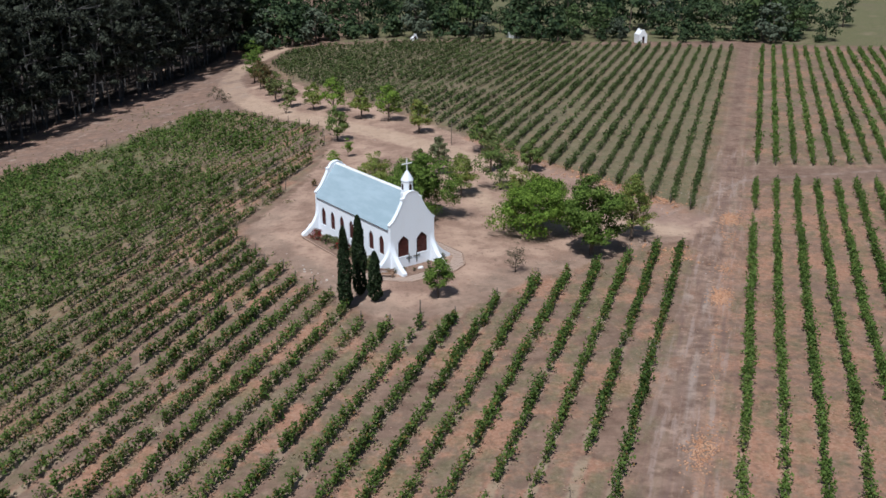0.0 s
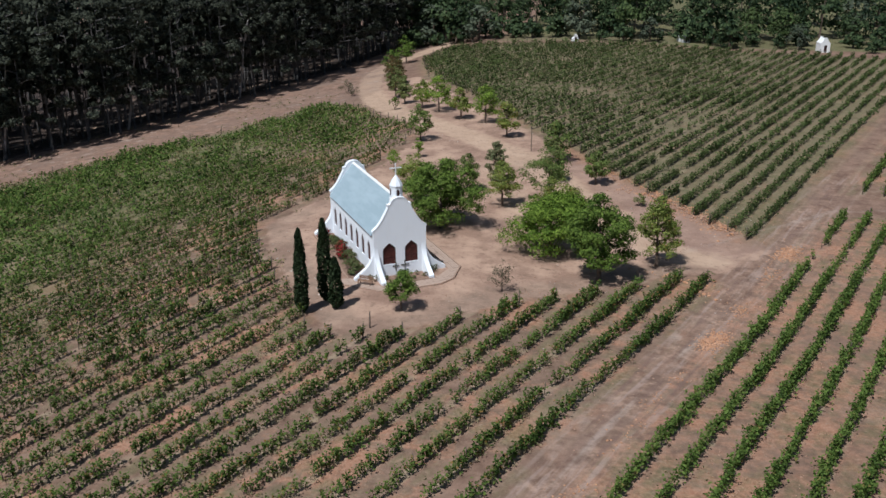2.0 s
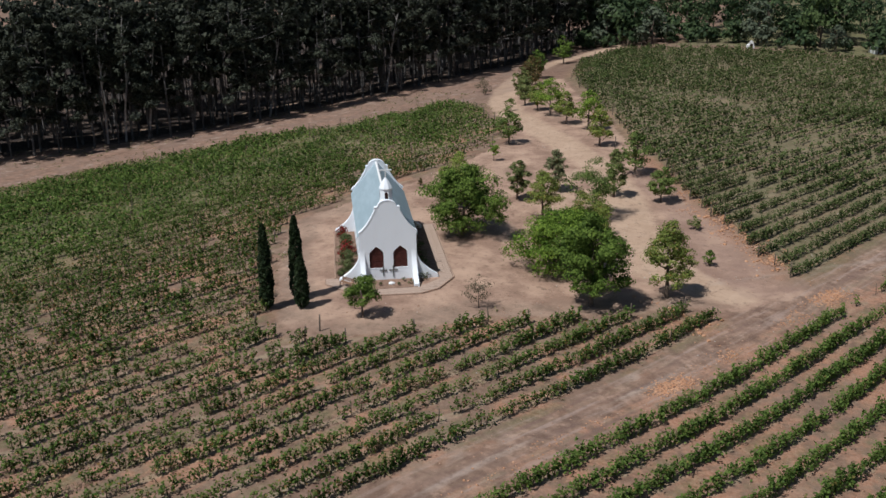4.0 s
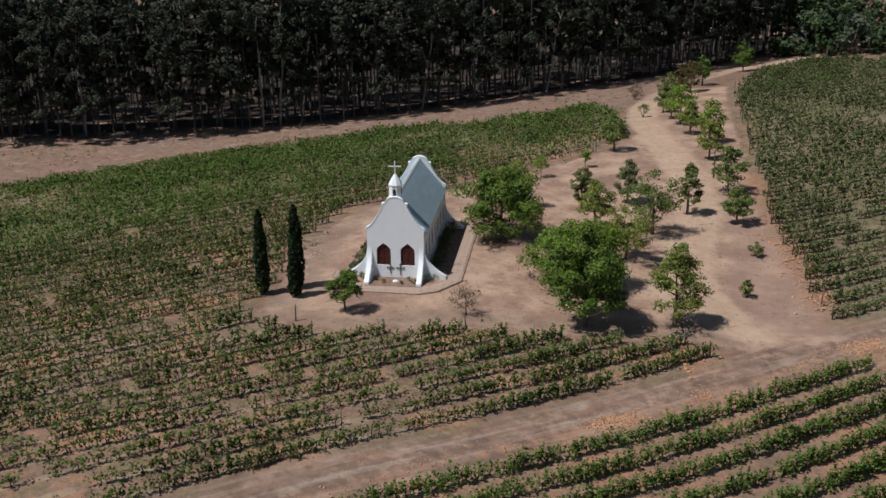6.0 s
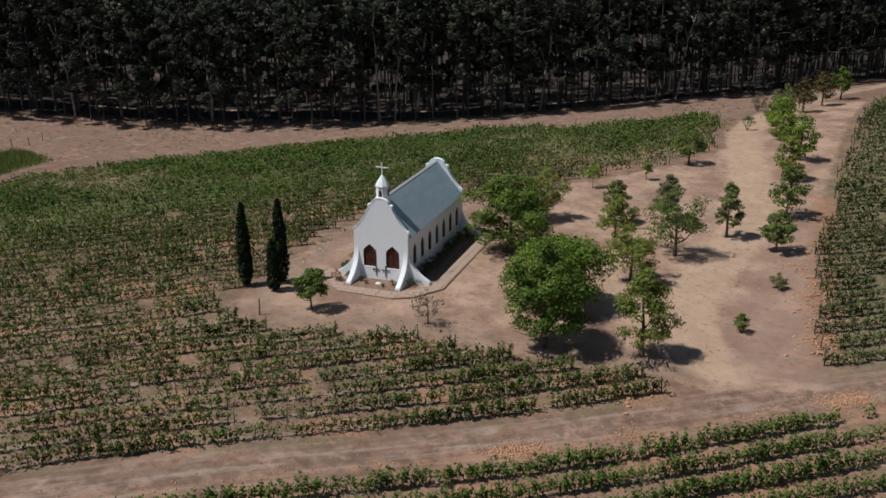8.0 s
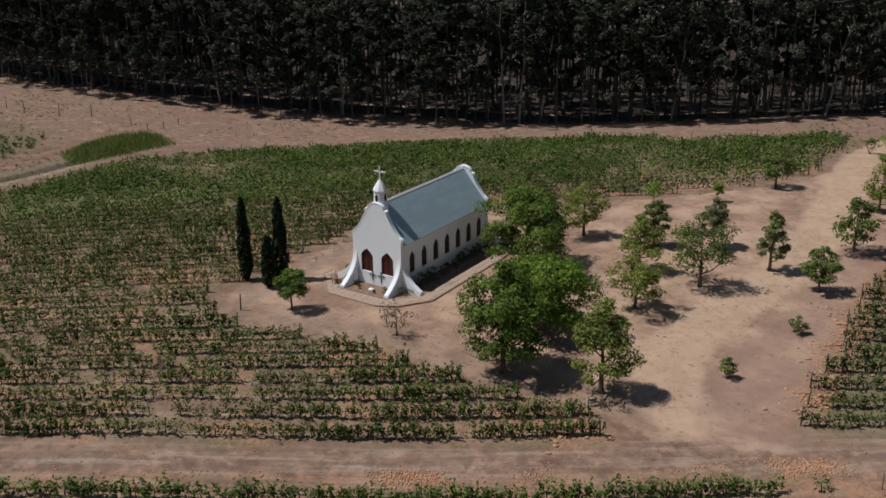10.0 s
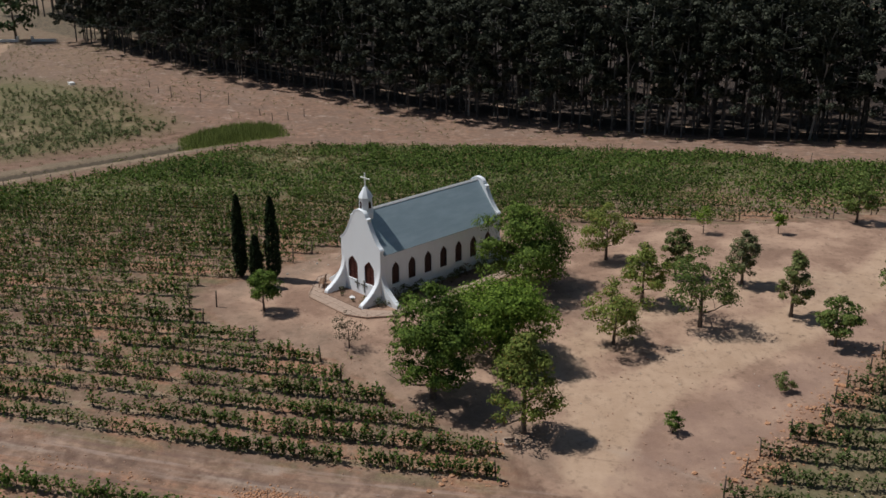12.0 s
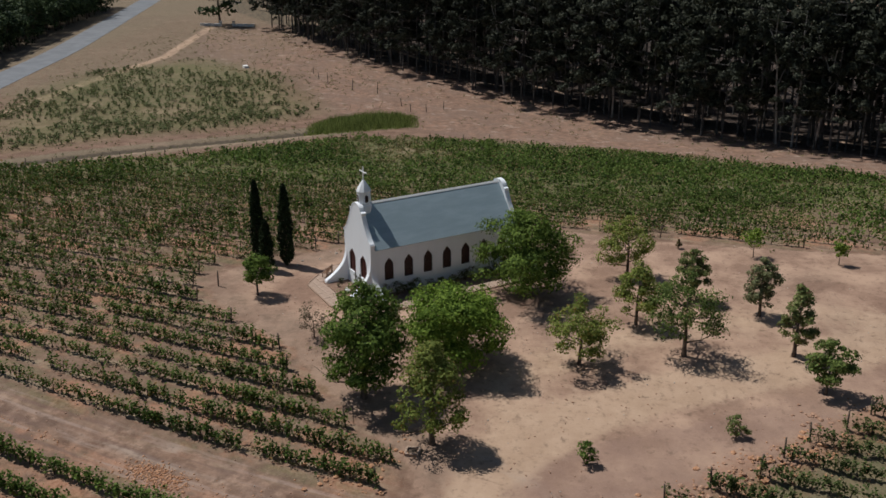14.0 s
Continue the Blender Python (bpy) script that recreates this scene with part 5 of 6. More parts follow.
# far tree on the meadow, the trees by the farm gate and along the asphalt road
for k, x, y, s in ((0, 116, 292, 0.8), (0, -231, 3, 1.55), (2, -226, 30, 1.0), (2, -233, 27, 0.9), (0, -246, 24, 1.0)):
    copy_thing(kinds[k], pose(x, y, land_at(x, y) - 0.1, 0, 0, 40 * k) @ Matrix.Diagonal((s, s, s, 1)))
spots, side = along_line([(-150, -33), (-166, -35.5), (-222, -44), (-276, -54)], 5.0, rng, 1.0)
for depth in (0, 6, 13):
    for p, n in zip(spots, side):
        x, y = p + n * (depth + rng.uniform(-1, 1))
        k = int(rng.choice([0, 2, 4]))
        copy_thing(kinds[k], pose(x, y, land_at(x, y) - 0.1, 0, 0, rng.uniform(0, 360)))
for g in kinds:
    for ob in (*g.children_recursive, g):
        bpy.data.objects.remove(ob)


# ---------------------------------------------------------------- paving and beds round the chapel
def flag_grid(name, outline, size, material, label, category, seed, thick=0.05, gap=0.006, skip=None):
    """Paving: one base sheet with single flagstones on it, cut to an outline in the chapel's own plan."""
    base = slab(name, outline, thick, PAVING, label, category, -0.02)
    rng = np.random.default_rng(seed)
    us, vs = [p[0] for p in outline], [p[1] for p in outline]
    shapes = []
    for k in range(4):
        bm = add_box(bmesh.new(), -size / 2 + gap, size / 2 - gap, -size / 2 + gap, size / 2 - gap, 0, 0.035, 0.012)
        me = bpy.data.meshes.new("flagstone")
        bm.to_mesh(me)
        bm.free()
        me.materials.append(material)
        shapes.append(me)
    u = min(us) + size / 2
    while u < max(us):
        v = min(vs) + size / 2
        while v < max(vs):
            if poly_gap(outline, np.array(u), np.array(v)) > size * 0.25 and not (skip and skip(u, v)):
                ob = new("flagstone", shapes[int(rng.integers(4))])
                ob.parent = base
                ob.matrix_basis = pose(u + rng.normal(0, 0.006), v + rng.normal(0, 0.006), thick + rng.uniform(-0.004, 0.008), 0, 0, rng.normal(0, 0.6))
            v += size
        u += size
    return base


FRONT_APRON = [(-5.9, -0.3), (-3.3, -3.2), (-2.6, -3.6), (2.6, -3.75), (4.2, -2.9), (6.0, -0.3), (6.0, 1.1), (4.8, 1.1), (4.8, -0.4), (2.7, -2.3), (-2.7, -2.3), (-4.8, -0.2), (-4.8, 0.9), (-5.9, 0.9)]
flag_grid("paving", FRONT_APRON, 0.62, PAVING, "pale sandstone flag paving before the chapel", "paving", 51)
flag_grid("side_path", [(4.9, 1.12), (6.0, 1.12), (6.0, 15.6), (4.9, 15.6)], 0.55, PAVING, "pale flagstone path along planting bed", "path", 52)
slab("planting_bed", [(2.66, 0.5), (4.78, 0.5), (4.88, 15.4), (2.66, 15.4)], 0.06, MULCH, "dark mulched planting bed along chapel wall", "planting bed", -0.03)
slab("planting_bed", [(-5.0, 0.95), (-2.66, 0.95), (-2.66, 14.6), (-4.7, 14.6)], 0.06, MULCH, "dark mulched planting bed with red blossom", "planting bed", -0.03)
slab("planting_bed", [(-2.5, -2.25), (2.5, -2.25), (2.5, -0.02), (-2.5, -0.02)], 0.06, MULCH, "narrow soil bed before the chapel front", "planting bed", -0.03)


def kerb_line(points, label):
    """A row of edging bricks along a line in the chapel's plan."""
    kerb = anchor("edging", CHAPEL_FRAME, label, "edging")
    me = None
    for (u0, v0), (u1, v1) in zip(points, points[1:]):
        n = max(1, int(math.hypot(u1 - u0, v1 - v0) / 0.32))
        a = math.degrees(math.atan2(v1 - v0, u1 - u0))
        for k in range(n):
            if me is None:
                bm = add_box(bmesh.new(), -0.15, 0.15, -0.07, 0.07, -0.06, 0.085, 0.012)
                me = bpy.data.meshes.new("brick")
                bm.to_mesh(me)
                bm.free()
                me.materials.append(EDGING)
            q = (k + 0.5) / n
            ob = new("brick", me)
            ob.parent = kerb
            ob.matrix_basis = pose(u0 + (u1 - u0) * q, v0 + (v1 - v0) * q, 0.0, 0, 0, a)
    kerb["kind"] = "structure"


kerb_line([(-5.98, 0.9), (-5.98, -0.35), (-3.35, -3.28), (-2.6, -3.7), (2.6, -3.85), (4.28, -2.98), (6.1, -0.35), (6.1, 15.6)], "low tan brick edging round the paving")
kerb_line([(-5.05, 1.0), (-5.0, 6.0), (-4.75, 14.6), (-3.9, 16.2), (-2.6, 16.8)], "low tan brick edging of flower bed")

rng = np.random.default_rng(91)
BLOSSOM = [(-4.0, 12.6, 1.25, 0.85, BLOOM), (-3.7, 10.9, 1.0, 0.75, SHRUB), (-3.9, 9.2, 1.2, 0.9, SHRUB), (-3.7, 7.6, 1.35, 0.95, BLOOM), (-4.1, 6.4, 1.0, 0.75, BLOOM),
           (-3.6, 5.2, 1.2, 0.85, SHRUB), (-3.9, 3.9, 1.25, 0.9, SHRUB), (-3.5, 2.6, 0.9, 0.7, SHRUB), (-4.3, 1.7, 0.7, 0.55, SHRUB)]
for k, (u, v, h, r, leaf) in enumerate(BLOSSOM):
    x, y, z = chapel_spot(u, v)
    build_shrub("bougainvillea" if leaf is BLOOM else "bed_shrub", x, y, h, r, leaf,
                "red flowering bougainvillea bush against chapel wall" if leaf is BLOOM else "grey-green shrub in the chapel flower bed", 500 + k, 900, 0.07, "shrub", z + 0.02)
for k in range(13):
    u, v = 3.35 + rng.uniform(-0.25, 0.35), 0.9 + k * 1.12 + rng.uniform(-0.25, 0.25)
    x, y, z = chapel_spot(u, v)
    h = rng.uniform(0.6, 1.2)
    build_shrub("bed_shrub", x, y, h, h * 0.75, SHRUB if k % 4 else TWIGGY, "low dark shrub in the bed along chapel wall", 540 + k, 420, 0.055, "shrub", z + 0.02)
for k, (u, v, h) in enumerate(((-1.7, -0.9, 0.4), (-0.9, -1.5, 0.35), (1.4, -0.8, 0.4), (2.0, -1.5, 0.45), (0.8, -1.6, 0.3), (-2.9, -0.8, 0.55), (3.1, -0.7, 0.65), (3.5, -0.2, 0.55), (-3.2, -0.3, 0.5))):
    x, y, z = chapel_spot(u, v)
    build_shrub("bed_plant", x, y, h, h * 0.8, SHRUB, "small grey-green plant by the chapel front", 570 + k, 160, 0.05, "plant", z + 0.02)


def build_rock(name, x, y, z, size, material, label, seed, group="", category="stone"):
    """An angular fieldstone."""
    r3 = np.random.default_rng(seed)
    bm = bmesh.new()
    bmesh.ops.create_icosphere(bm, subdivisions=1, radius=size)
    for v in bm.verts:
        v.co *= r3.uniform(0.72, 1.2)
        v.co.z *= 0.62
    me = bpy.data.meshes.new(name)
    bm.to_mesh(me)
    bm.free()
    ob = link_mesh(name, me, material, None, label, "", category, group)
    ob.matrix_basis = pose(x, y, z + size * 0.18, 0, 0, r3.uniform(0, 360))
    return ob


x, y, z = chapel_spot(0.1, -1.15)
build_rock("white_stone", x, y, z, 0.34, WHITE_PAINT, "white painted stone block in the front bed", 600)


def build_bench():
    """Slatted timber bench by the chapel's corner."""
    x, y, z = chapel_spot(-4.05, -1.25)
    bench = anchor("garden_bench", pose(x, y, z + 0.06, 0, 0, CHAPEL_TURN - 45), "slatted brown timber bench by the chapel corner", "bench")
    for sx in (-0.62, 0.62):
        for sy in (-0.2, 0.2):
            part("leg", add_box(bmesh.new(), sx - 0.035, sx + 0.035, sy - 0.035, sy + 0.035, 0, 0.42, 0.006), TEAK, bench)
    for k in range(4):
        y0 = -0.235 + k * 0.12
        part("seat_slat", add_box(bmesh.new(), -0.72, 0.72, y0, y0 + 0.10, 0.42, 0.45, 0.006), TEAK, bench)
    for sx in (-0.62, 0.62):
        part("back_post", add_box(bmesh.new(), sx - 0.03, sx + 0.03, 0.238, 0.29, 0.1, 0.84, 0.006), TEAK, bench)
    for k in range(3):
        z0 = 0.52 + k * 0.11
        part("back_slat", add_box(bmesh.new(), -0.72, 0.72, 0.208, 0.236, z0, z0 + 0.085, 0.006), TEAK, bench)


build_bench()

# ---------------------------------------------------------------- stones, stakes and the fire ring
rng = np.random.default_rng(123)


def scatter(centre, spread, count, lo, hi, group, label, material, seed):
    for k in range(count):
        x, y = centre[0] + rng.normal(0, spread), centre[1] + rng.normal(0, spread)
        build_rock("fieldstone", x, y, land_at(x, y), rng.uniform(lo, hi), material, label, seed + k, group)


scatter((15.0, 128.0), 0.8, 16, 0.10, 0.28, "stones by the road", "loose red-brown fieldstone on bare ground", ROCK, 700)
for k, q in enumerate(np.linspace(0, 1, 9)):
    x, y = 28.6 + (16.5 - 28.6) * q, 115.5 + (131 - 115.5) * q
    scatter((x, y), 0.8, 5, 0.08, 0.24, "stones along the red bank", "red clay clod on the eroded bank", ROCK, 720 + k * 9)
scatter((21.3, 121.9), 0.9, 16, 0.07, 0.22, "stones along the red bank", "red clay clod on the eroded bank", ROCK, 805)
scatter((22.6, 123.4), 1.3, 30, 0.08, 0.26, "stones along the red bank", "orange-red rubble on the eroded bank", ORANGE_ROCK, 1070)
scatter((27.0, 116.4), 1.1, 26, 0.08, 0.24, "stones along the red bank", "orange-red rubble on the eroded bank", ORANGE_ROCK, 1110)
scatter((18.4, 127.6), 1.2, 22, 0.08, 0.26, "stones along the red bank", "orange-red rubble on the eroded bank", ORANGE_ROCK, 1150)
scatter((24.6, 119.6), 0.8, 14, 0.07, 0.24, "stones along the red bank", "red clay clod on the eroded bank", ROCK, 1020)
scatter((24.2, 98.4), 1.3, 44, 0.07, 0.22, "stones at the row end", "broken orange-red stone at the vine row end", ORANGE_ROCK, 820)
scatter((22.0, 101.6), 0.8, 14, 0.08, 0.22, "stones at the row end", "broken orange-red stone at the vine row end", ORANGE_ROCK, 1050)
scatter((19.5, 101.0), 0.7, 7, 0.10, 0.26, "stones under the young tree", "red-brown stone under the roadside tree", ROCK, 860)
for k in range(14):
    q = rng.uniform(0, 1)
    x, y = -8.5 - 11 * q + rng.normal(0, 0.4), 86.5 + 13 * q + rng.normal(0, 0.5)
    build_rock("fieldstone", x, y, land_at(x, y), rng.uniform(0.07, 0.18), PALE_ROCK, "pale loose stone at the vineyard edge", 900 + k, "stones at the vineyard edge")


def build_fire_ring(x, y):
    ring = anchor("fire_ring", pose(x, y, land_at(x, y)), "small square brick fire ring with ash", "fire ring")
    for k, (dx, dy, a) in enumerate(((0, -0.42, 0), (0, 0.42, 0), (-0.42, 0, 90), (0.42, 0, 90))):
        for j in (-1, 0, 1):
            for layer in range(2):
                bm = add_box(bmesh.new(), -0.13, 0.13, -0.07, 0.07, layer * 0.10 - 0.02, layer * 0.10 + 0.07, 0.012)
                ob = part("brick", bm, PAVING, ring)
                ob.matrix_basis = pose(dx + (0.28 * j if a == 0 else 0), dy + (0.28 * j if a else 0), 0, 0, 0, a + 3 * j)
    bm = bmesh.new()
    bmesh.ops.create_circle(bm, cap_ends=True, segments=12, radius=0.36, matrix=Matrix.Translation((0, 0, 0.03)))
    part("ash", bm, VINE_WOOD, ring, "dark ash")


build_fire_ring(21.7, 102.0)


def build_stake(x, y, h, r, label, seed, group=""):
    r3 = np.random.default_rng(seed)
    t = r3.normal(0, 0.05, 2)
    v, f = tube_arrays([(0, 0, -0.3), (t[0] * h / 2, t[1] * h / 2, h / 2), (t[0] * h, t[1] * h, h)], [r, r, r * 0.85], 6)
    f = np.concatenate([f, [[12, 13, 14, 17], [14, 15, 16, 17]]])
    ob = link_mesh("wooden_stake", raw_mesh("wooden_stake", v, f), POST_WOOD, None, label, "", "stake", group)
    ob.location = (x, y, land_at(x, y))


build_stake(-2.3, 81.0, 1.5, 0.07, "dark wooden corner post at the row end", 1)
build_stake(1.0, 143.5, 3.6, 0.06, "thin bare tree stake beside the road", 2)
for k, (x, y) in enumerate(((-137, 59.5), (-132, 66), (-129, 72), (-118, 79), (-113.5, 81.5), (-114, 84.5), (-117.5, 87.5), (-150, 53), (-143, 56))):
    build_stake(x, y, 2.6 if k < 3 else 1.6, 0.08, "leaning wooden fence post on bare strip", 10 + k, "fence posts of the strip")

# ---------------------------------------------------------------- reeds and the weedy block
rng = np.random.default_rng(321)
n = 7000
px, py = rng.uniform(-110, -82, n * 3), rng.uniform(66, 86, n * 3)
d = poly_gap(REED_BED, px, py)
ok = d > rng.uniform(-1.6, 1.4, n * 3)
px, py = px[ok][:n], py[ok][:n]
h = rng.uniform(0.8, 2.1, len(px)) * np.clip(0.45 + poly_gap(REED_BED, px, py) / 4, 0.35, 1.1)
zb = land(px, py)
a = rng.uniform(0, np.pi, len(px))
bx, by = np.cos(a) * 0.09, np.sin(a) * 0.09
tip = np.stack([px + rng.normal(0, 0.25, len(px)) + 0.15, py + rng.normal(0, 0.25, len(px)), zb + h], axis=1)
v = np.stack([np.stack([px - bx, py - by, zb - 0.05], 1), np.stack([px + bx, py + by, zb - 0.05], 1), tip], axis=1).reshape(-1, 3)
link_mesh("reed_bed", raw_mesh("reed_bed", v, np.arange(len(v)).reshape(-1, 3)), REED, None, "patch of tall bright green reeds by the ditch", "stuff", "reeds")

pts, sizes, wood = [], [], []
for k in range(6200):
    x, y = rng.uniform(-170, -54), rng.uniform(-5, 67)
    if not inside(WEEDY_BLOCK, x, y):
        continue
    thick = 0.36 + 0.95 * vine_noise(x, y, 0.06, 2.5) + 0.26 * min(1, max(0, (y - 15) / 40))
    if rng.uniform() > thick:
        continue
    z, r, h = land_at(x, y), rng.uniform(0.25, 0.55), rng.uniform(0.45, 1.05)
    n1 = int(rng.integers(14, 30))
    q = rng.normal(0, 0.45, (n1, 3)) * np.array([r, r, h * 0.55]) + np.array([x, y, z + h * 0.62])
    q[:, 2] = np.maximum(q[:, 2], z + 0.1)
    pts.append(q)
    sizes.append(rng.uniform(0.10, 0.20, n1))
    wood.append(tube_arrays([(x, y, z - 0.1), (x, y, z + h * 0.7)], [0.05, 0.03], 3))
weedy = anchor("weedy_vines", pose(0, 0, 0), "half-wild low vines and weeds on a dry field", "vines")
weedy["kind"] = "stuff"
link_mesh("foliage", leaf_mesh("foliage", np.concatenate(pts), np.concatenate(sizes), rng, 0.5, 0.75), VINE_WEEDY, weedy, "", "stuff")
link_mesh("vine_wood", raw_mesh("vine_wood", *merge(wood)), VINE_WOOD, weedy, "", "stuff")

# dry grass and low weeds between the western rows and along the field's rim
pts, sizes = [], []
gx, gy = rng.uniform(-92, 12, 22000), rng.uniform(40, 185, 22000)
gap = poly_gap(BLOCK_WEST, gx, gy)
gz = land(gx, gy)
for x, y, z, g in zip(gx, gy, gz, gap):
    if g < -2.5:
        continue
    lush = min(1, max(0, (-x - 34) / 30))
    if rng.uniform() > 0.03 + 0.60 * lush + (0.3 + 0.4 * lush) * vine_noise(x, y, 0.07, 1.3):
        continue
    n1 = int(rng.integers(5, 11))
    q = rng.normal(0, 1, (n1, 3)) * np.array([0.3, 0.3, 0.10]) + np.array([x, y, z + 0.16])
    q[:, 2] = np.maximum(q[:, 2], z + 0.05)
    pts.append(q)
    sizes.append(rng.uniform(0.08, 0.20, n1) * (1 + 0.5 * lush))
link_mesh("weeds", leaf_mesh("weeds", np.concatenate(pts), np.concatenate(sizes), rng, 0.5, 0.5), WEEDS, None, "low weeds between the vine rows", "stuff", "weeds")

# dry tufts on the bare strip and the fields beyond the ditch
gx, gy = rng.uniform(-225, -30, 16000), rng.uniform(-6, 200, 16000)
thick = np.array([vine_noise(x, y, 0.06, 8.8) for x, y in zip(gx, gy)])
field = (gx < -52) & (gy < 66) & (poly_gap(WEEDY_BLOCK, gx, gy) < 6)
ok = (inside(GUM_STRIP, gx, gy) & (rng.uniform(size=16000) < 0.22 + 0.5 * thick)) | (field & (rng.uniform(size=16000) < 0.45 + 0.6 * thick))
gx, gy = np.repeat(gx[ok], 6) + rng.normal(0, 0.22, ok.sum() * 6), np.repeat(gy[ok], 6) + rng.normal(0, 0.22, ok.sum() * 6)
pts = np.stack([gx, gy, land(gx, gy) + rng.uniform(0.04, 0.34, len(gx))], axis=1)
link_mesh("dry_tufts", leaf_mesh("dry_tufts", pts, rng.uniform(0.09, 0.22, len(gx)), rng, 0.3, 0.4), WEEDS, None, "dry grass tufts on the bare strip", "stuff", "grass")

# straw and dead grass left standing under the wires of the rows
n = 13000
row_at = -5.5 - 2.5 * rng.integers(0, 22, n) + rng.normal(0, 0.27, n)
way = rng.uniform(30, 130, n)
gx, gy = ROW_SIDE[0] * row_at + ROW_WAY[0] * way, ROW_SIDE[1] * row_at + ROW_WAY[1] * way
thick = np.array([vine_noise(x, y, 0.11, 5.5) for x, y in zip(gx, gy)]) + rng.normal(0, 0.15, n)
ok = inside(BLOCK_WEST, gx, gy) & (thick > -0.12)
gx, gy = np.repeat(gx[ok], 6) + rng.normal(0, 0.16, ok.sum() * 6), np.repeat(gy[ok], 6) + rng.normal(0, 0.16, ok.sum() * 6)
pts = np.stack([gx, gy, land(gx, gy) + rng.uniform(0.04, 0.32, len(gx))], axis=1)
link_mesh("dead_grass", leaf_mesh("dead_grass", pts, rng.uniform(0.07, 0.17, len(gx)), rng, 0.3, 0.3), STRAW, None, "dead straw-coloured grass under the vine rows", "stuff", "grass")


# ---------------------------------------------------------------- small buildings far off
def build_pump_house(x, y, turn, w, dpt, h, label, name="pump_house"):
    """A tiny whitewashed gabled building with a door opening."""
    house = anchor(name, pose(x, y, land_at(x, y), 0, 0, turn), label, "small building")
    hw = w / 2
    gable = [(-hw, -0.3), (hw, -0.3), (hw, h * 0.62), (hw * 0.55, h * 0.80), (0.22 * hw, h), (-0.22 * hw, h), (-hw * 0.55, h * 0.80), (-hw, h * 0.62)]
    door = [(-0.30, 0.0), (0.42, 0.0), (0.42, 1.6), (0.06, 1.85), (-0.30, 1.6)]
    part("front_wall", add_prism(bmesh.new(), gable, 0, 0.25, [door]), WHITE_PAINT, house)
    part("rear_wall", add_prism(bmesh.new(), gable, dpt - 0.25, dpt), WHITE_PAINT, house)
    for s in (-1, 1):
        part("side_wall", add_box(bmesh.new(), min(s * hw, s * (hw - 0.2)), max(s * hw, s * (hw - 0.2)), 0.252, dpt - 0.252, -0.3, h * 0.60, 0.01), WHITE_PAINT, house)
        quad = [(s * (hw + 0.05), h * 0.58), (s * (hw + 0.05), h * 0.64), (0, h * 0.94), (0, h * 0.88)]
        part("roof", add_prism(bmesh.new(), quad, 0.253, dpt - 0.253), WHITE_PAINT, house)
    part("door", add_box(bmesh.new(), -0.29, 0.41, 0.12, 0.18, 0.0, 1.6, 0.01), SHUTTER_DARK, house)


build_pump_house(51.8, 260.0, 17, 2.3, 2.8, 3.5, "tiny white gabled pump house at the vineyard end")
build_pump_house(19.5, 269.6, 40, 2.2, 2.6, 1.9, "small white shed half hidden among trees", "garden_shed")
build_pump_house(-7.5, 260.5, 30, 1.5, 1.2, 1.1, "tiny white hut at the woodland edge", "white_hut")


def build_gate_wall(x, y, turn):
    """A low whitewashed farm entrance: two curved walls and two posts."""
    gate = anchor("farm_entrance", pose(x, y, land_at(x, y), 0, 0, turn), "low white farm entrance walls and posts", "farm entrance")
    for s in (-1, 1):
        part("wall", add_box(bmesh.new(), min(s * 2.4, s * 9.0), max(s * 2.4, s * 9.0), -0.2, 0.2, -0.3, 0.75, 0.03), WHITE_PAINT, gate)
        part("post", add_box(bmesh.new(), s * 2.1 - 0.3, s * 2.1 + 0.3, -0.3, 0.3, -0.3, 1.5, 0.04), WHITE_PAINT, gate)
        part("cap", add_box(bmesh.new(), s * 2.1 - 0.38, s * 2.1 + 0.38, -0.38, 0.38, 1.502, 1.62, 0.02), WHITE_PAINT, gate)


build_gate_wall(-229, 6.0, 86)
bm = add_box(bmesh.new(), -0.9, 0.9, -0.55, 0.55, -0.2, 0.55, 0.05)
me = bpy.data.meshes.new("white_box")
bm.to_mesh(me)
bm.free()
tank = link_mesh("white_box", me, WHITE_PAINT, None, "low white concrete box on the dry field", "", "concrete box")
tank.matrix_basis = pose(-155.9, 34.8, land_at(-155.9, 34.8), 0, 0, 30)

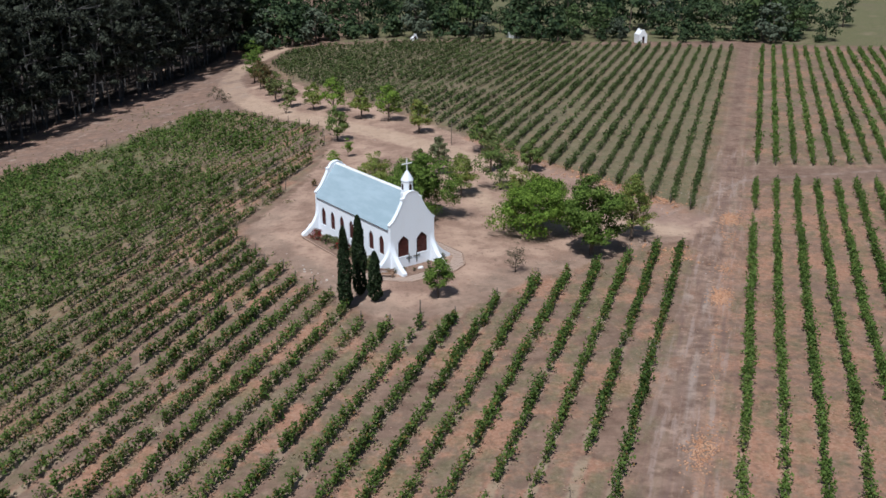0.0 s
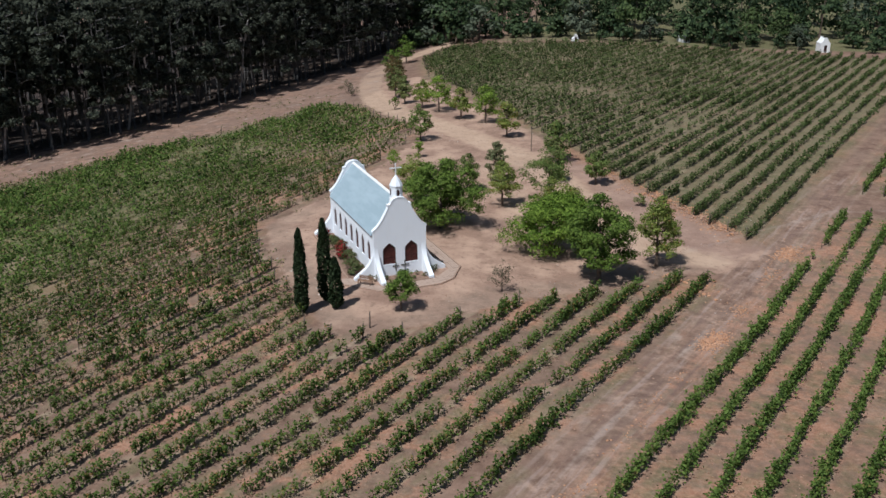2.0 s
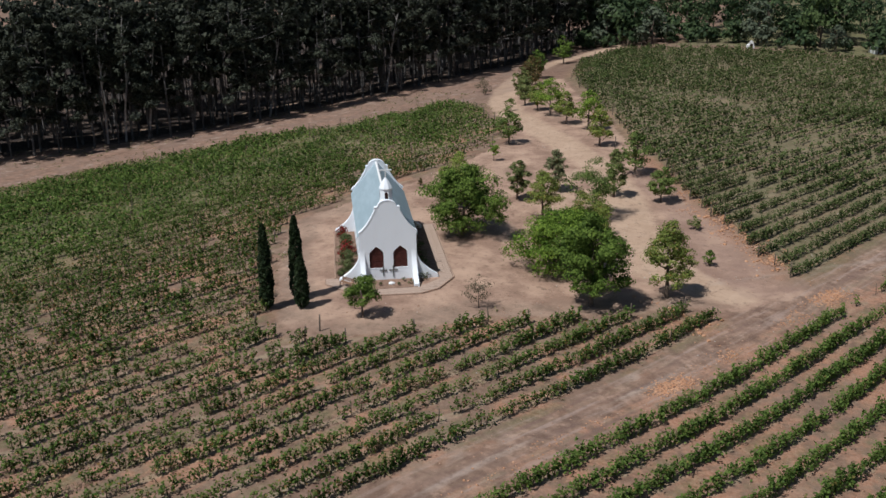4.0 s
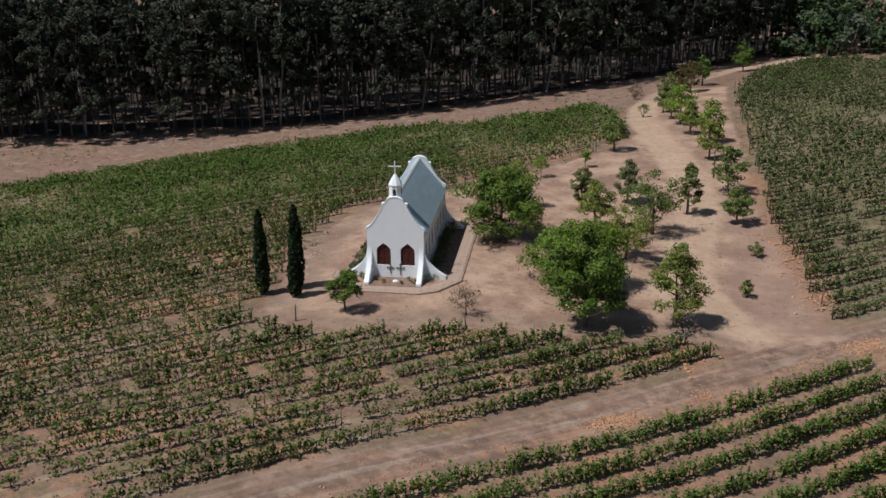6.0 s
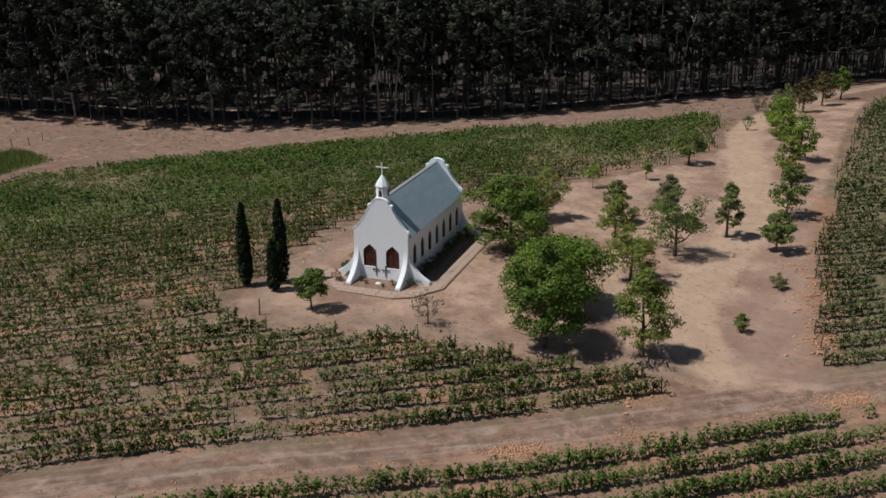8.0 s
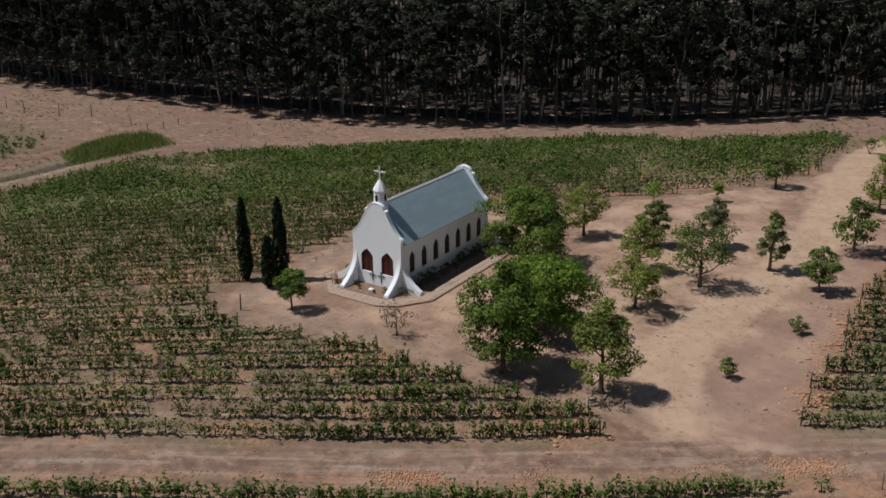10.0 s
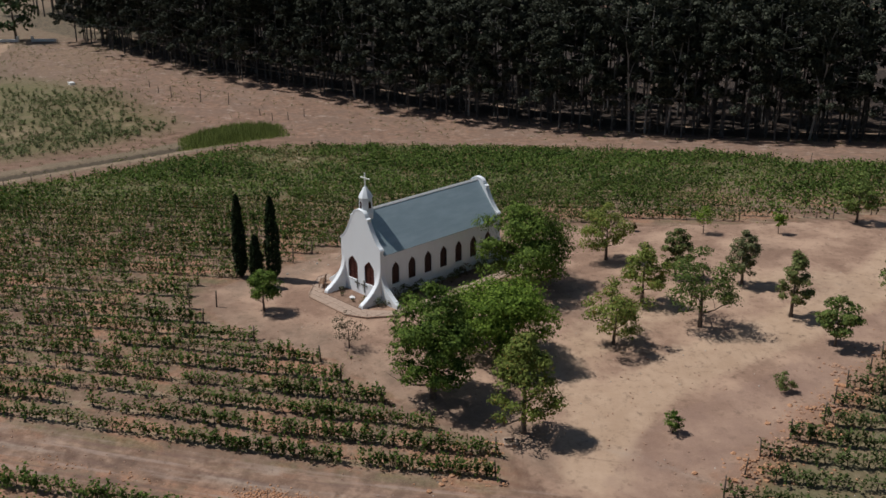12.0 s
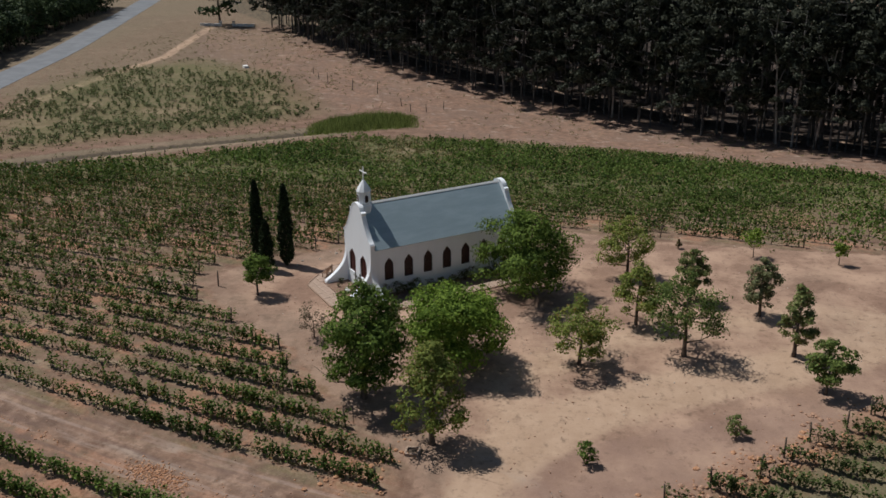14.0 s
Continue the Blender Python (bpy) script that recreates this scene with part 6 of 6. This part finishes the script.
# clods and stones lying about in the soil, past counting
rng = np.random.default_rng(555)
octa_v = np.array([(1, 0, 0), (0, 1, 0), (-1, 0, 0), (0, -1, 0), (0, 0, 1), (0, 0, -1)], dtype=float)
octa_f = np.array([(0, 1, 4), (1, 2, 4), (2, 3, 4), (3, 0, 4), (1, 0, 5), (2, 1, 5), (3, 2, 5), (0, 3, 5)])
for name, count, box, lo, hi, material, label in (
        ("clods", 6000, (-34, 48, 42, 126), 0.04, 0.11, ROCK, "small red-brown clods on the vineyard soil"),
        ("pebbles", 900, (-24, 32, 78, 170), 0.03, 0.10, PALE_ROCK, "small pale stones strewn on bare ground")):
    pieces = []
    for k in range(count):
        x, y = rng.uniform(box[0], box[1]), rng.uniform(box[2], box[3])
        if vine_noise(x, y, 0.12, 9.0) + rng.normal(0, 0.15) < 0.05 or np.hypot(x - CHAPEL[0] + 4, y - CHAPEL[1] - 6) < 11:
            continue
        s = rng.uniform(lo, hi)
        pieces.append((octa_v * rng.uniform(0.6, 1.2, (6, 1)) * s * np.array([1.1, 0.9, 0.6]) + np.array([x, y, land_at(x, y) + s * 0.15]), octa_f))
    link_mesh(name, raw_mesh(name, *merge(pieces)), material, None, label, "stuff", "stones")

pieces = []
for k in range(1500):
    q = rng.uniform(0, 1)
    x, y = 30.5 - 17.5 * q + rng.normal(0, 1.2), 114.0 + 21.0 * q + rng.normal(0, 1.2)
    if vine_noise(x, y, 0.22, 2.0) + rng.normal(0, 0.2) < 0.0:
        continue
    s = rng.uniform(0.05, 0.17)
    pieces.append((octa_v * rng.uniform(0.6, 1.2, (6, 1)) * s * np.array([1.1, 0.9, 0.6]) + np.array([x, y, land_at(x, y) + s * 0.15]), octa_f))
link_mesh("rubble", raw_mesh("rubble", *merge(pieces)), ORANGE_ROCK, None, "orange-red rubble strewn down the eroded bank", "stuff", "stones")

pieces = []
for k in range(15000):
    a = rng.uniform(38, 122)
    c = -0.75 + rng.normal(0, 0.55)
    if vine_noise(a, c * 0.3, 0.16, 4.0) + rng.normal(0, 0.19) < 0.34:
        continue
    x, y = ROW_SIDE * c + ROW_WAY * a
    s = rng.uniform(0.05, 0.14)
    pieces.append((octa_v * rng.uniform(0.6, 1.2, (6, 1)) * s * np.array([1.1, 0.9, 0.6]) + np.array([x, y, land_at(x, y) + s * 0.15]), octa_f))
link_mesh("gravel", raw_mesh("gravel", *merge(pieces)), ORANGE_ROCK, None, "patches of loose orange gravel beside the track", "stuff", "gravel")
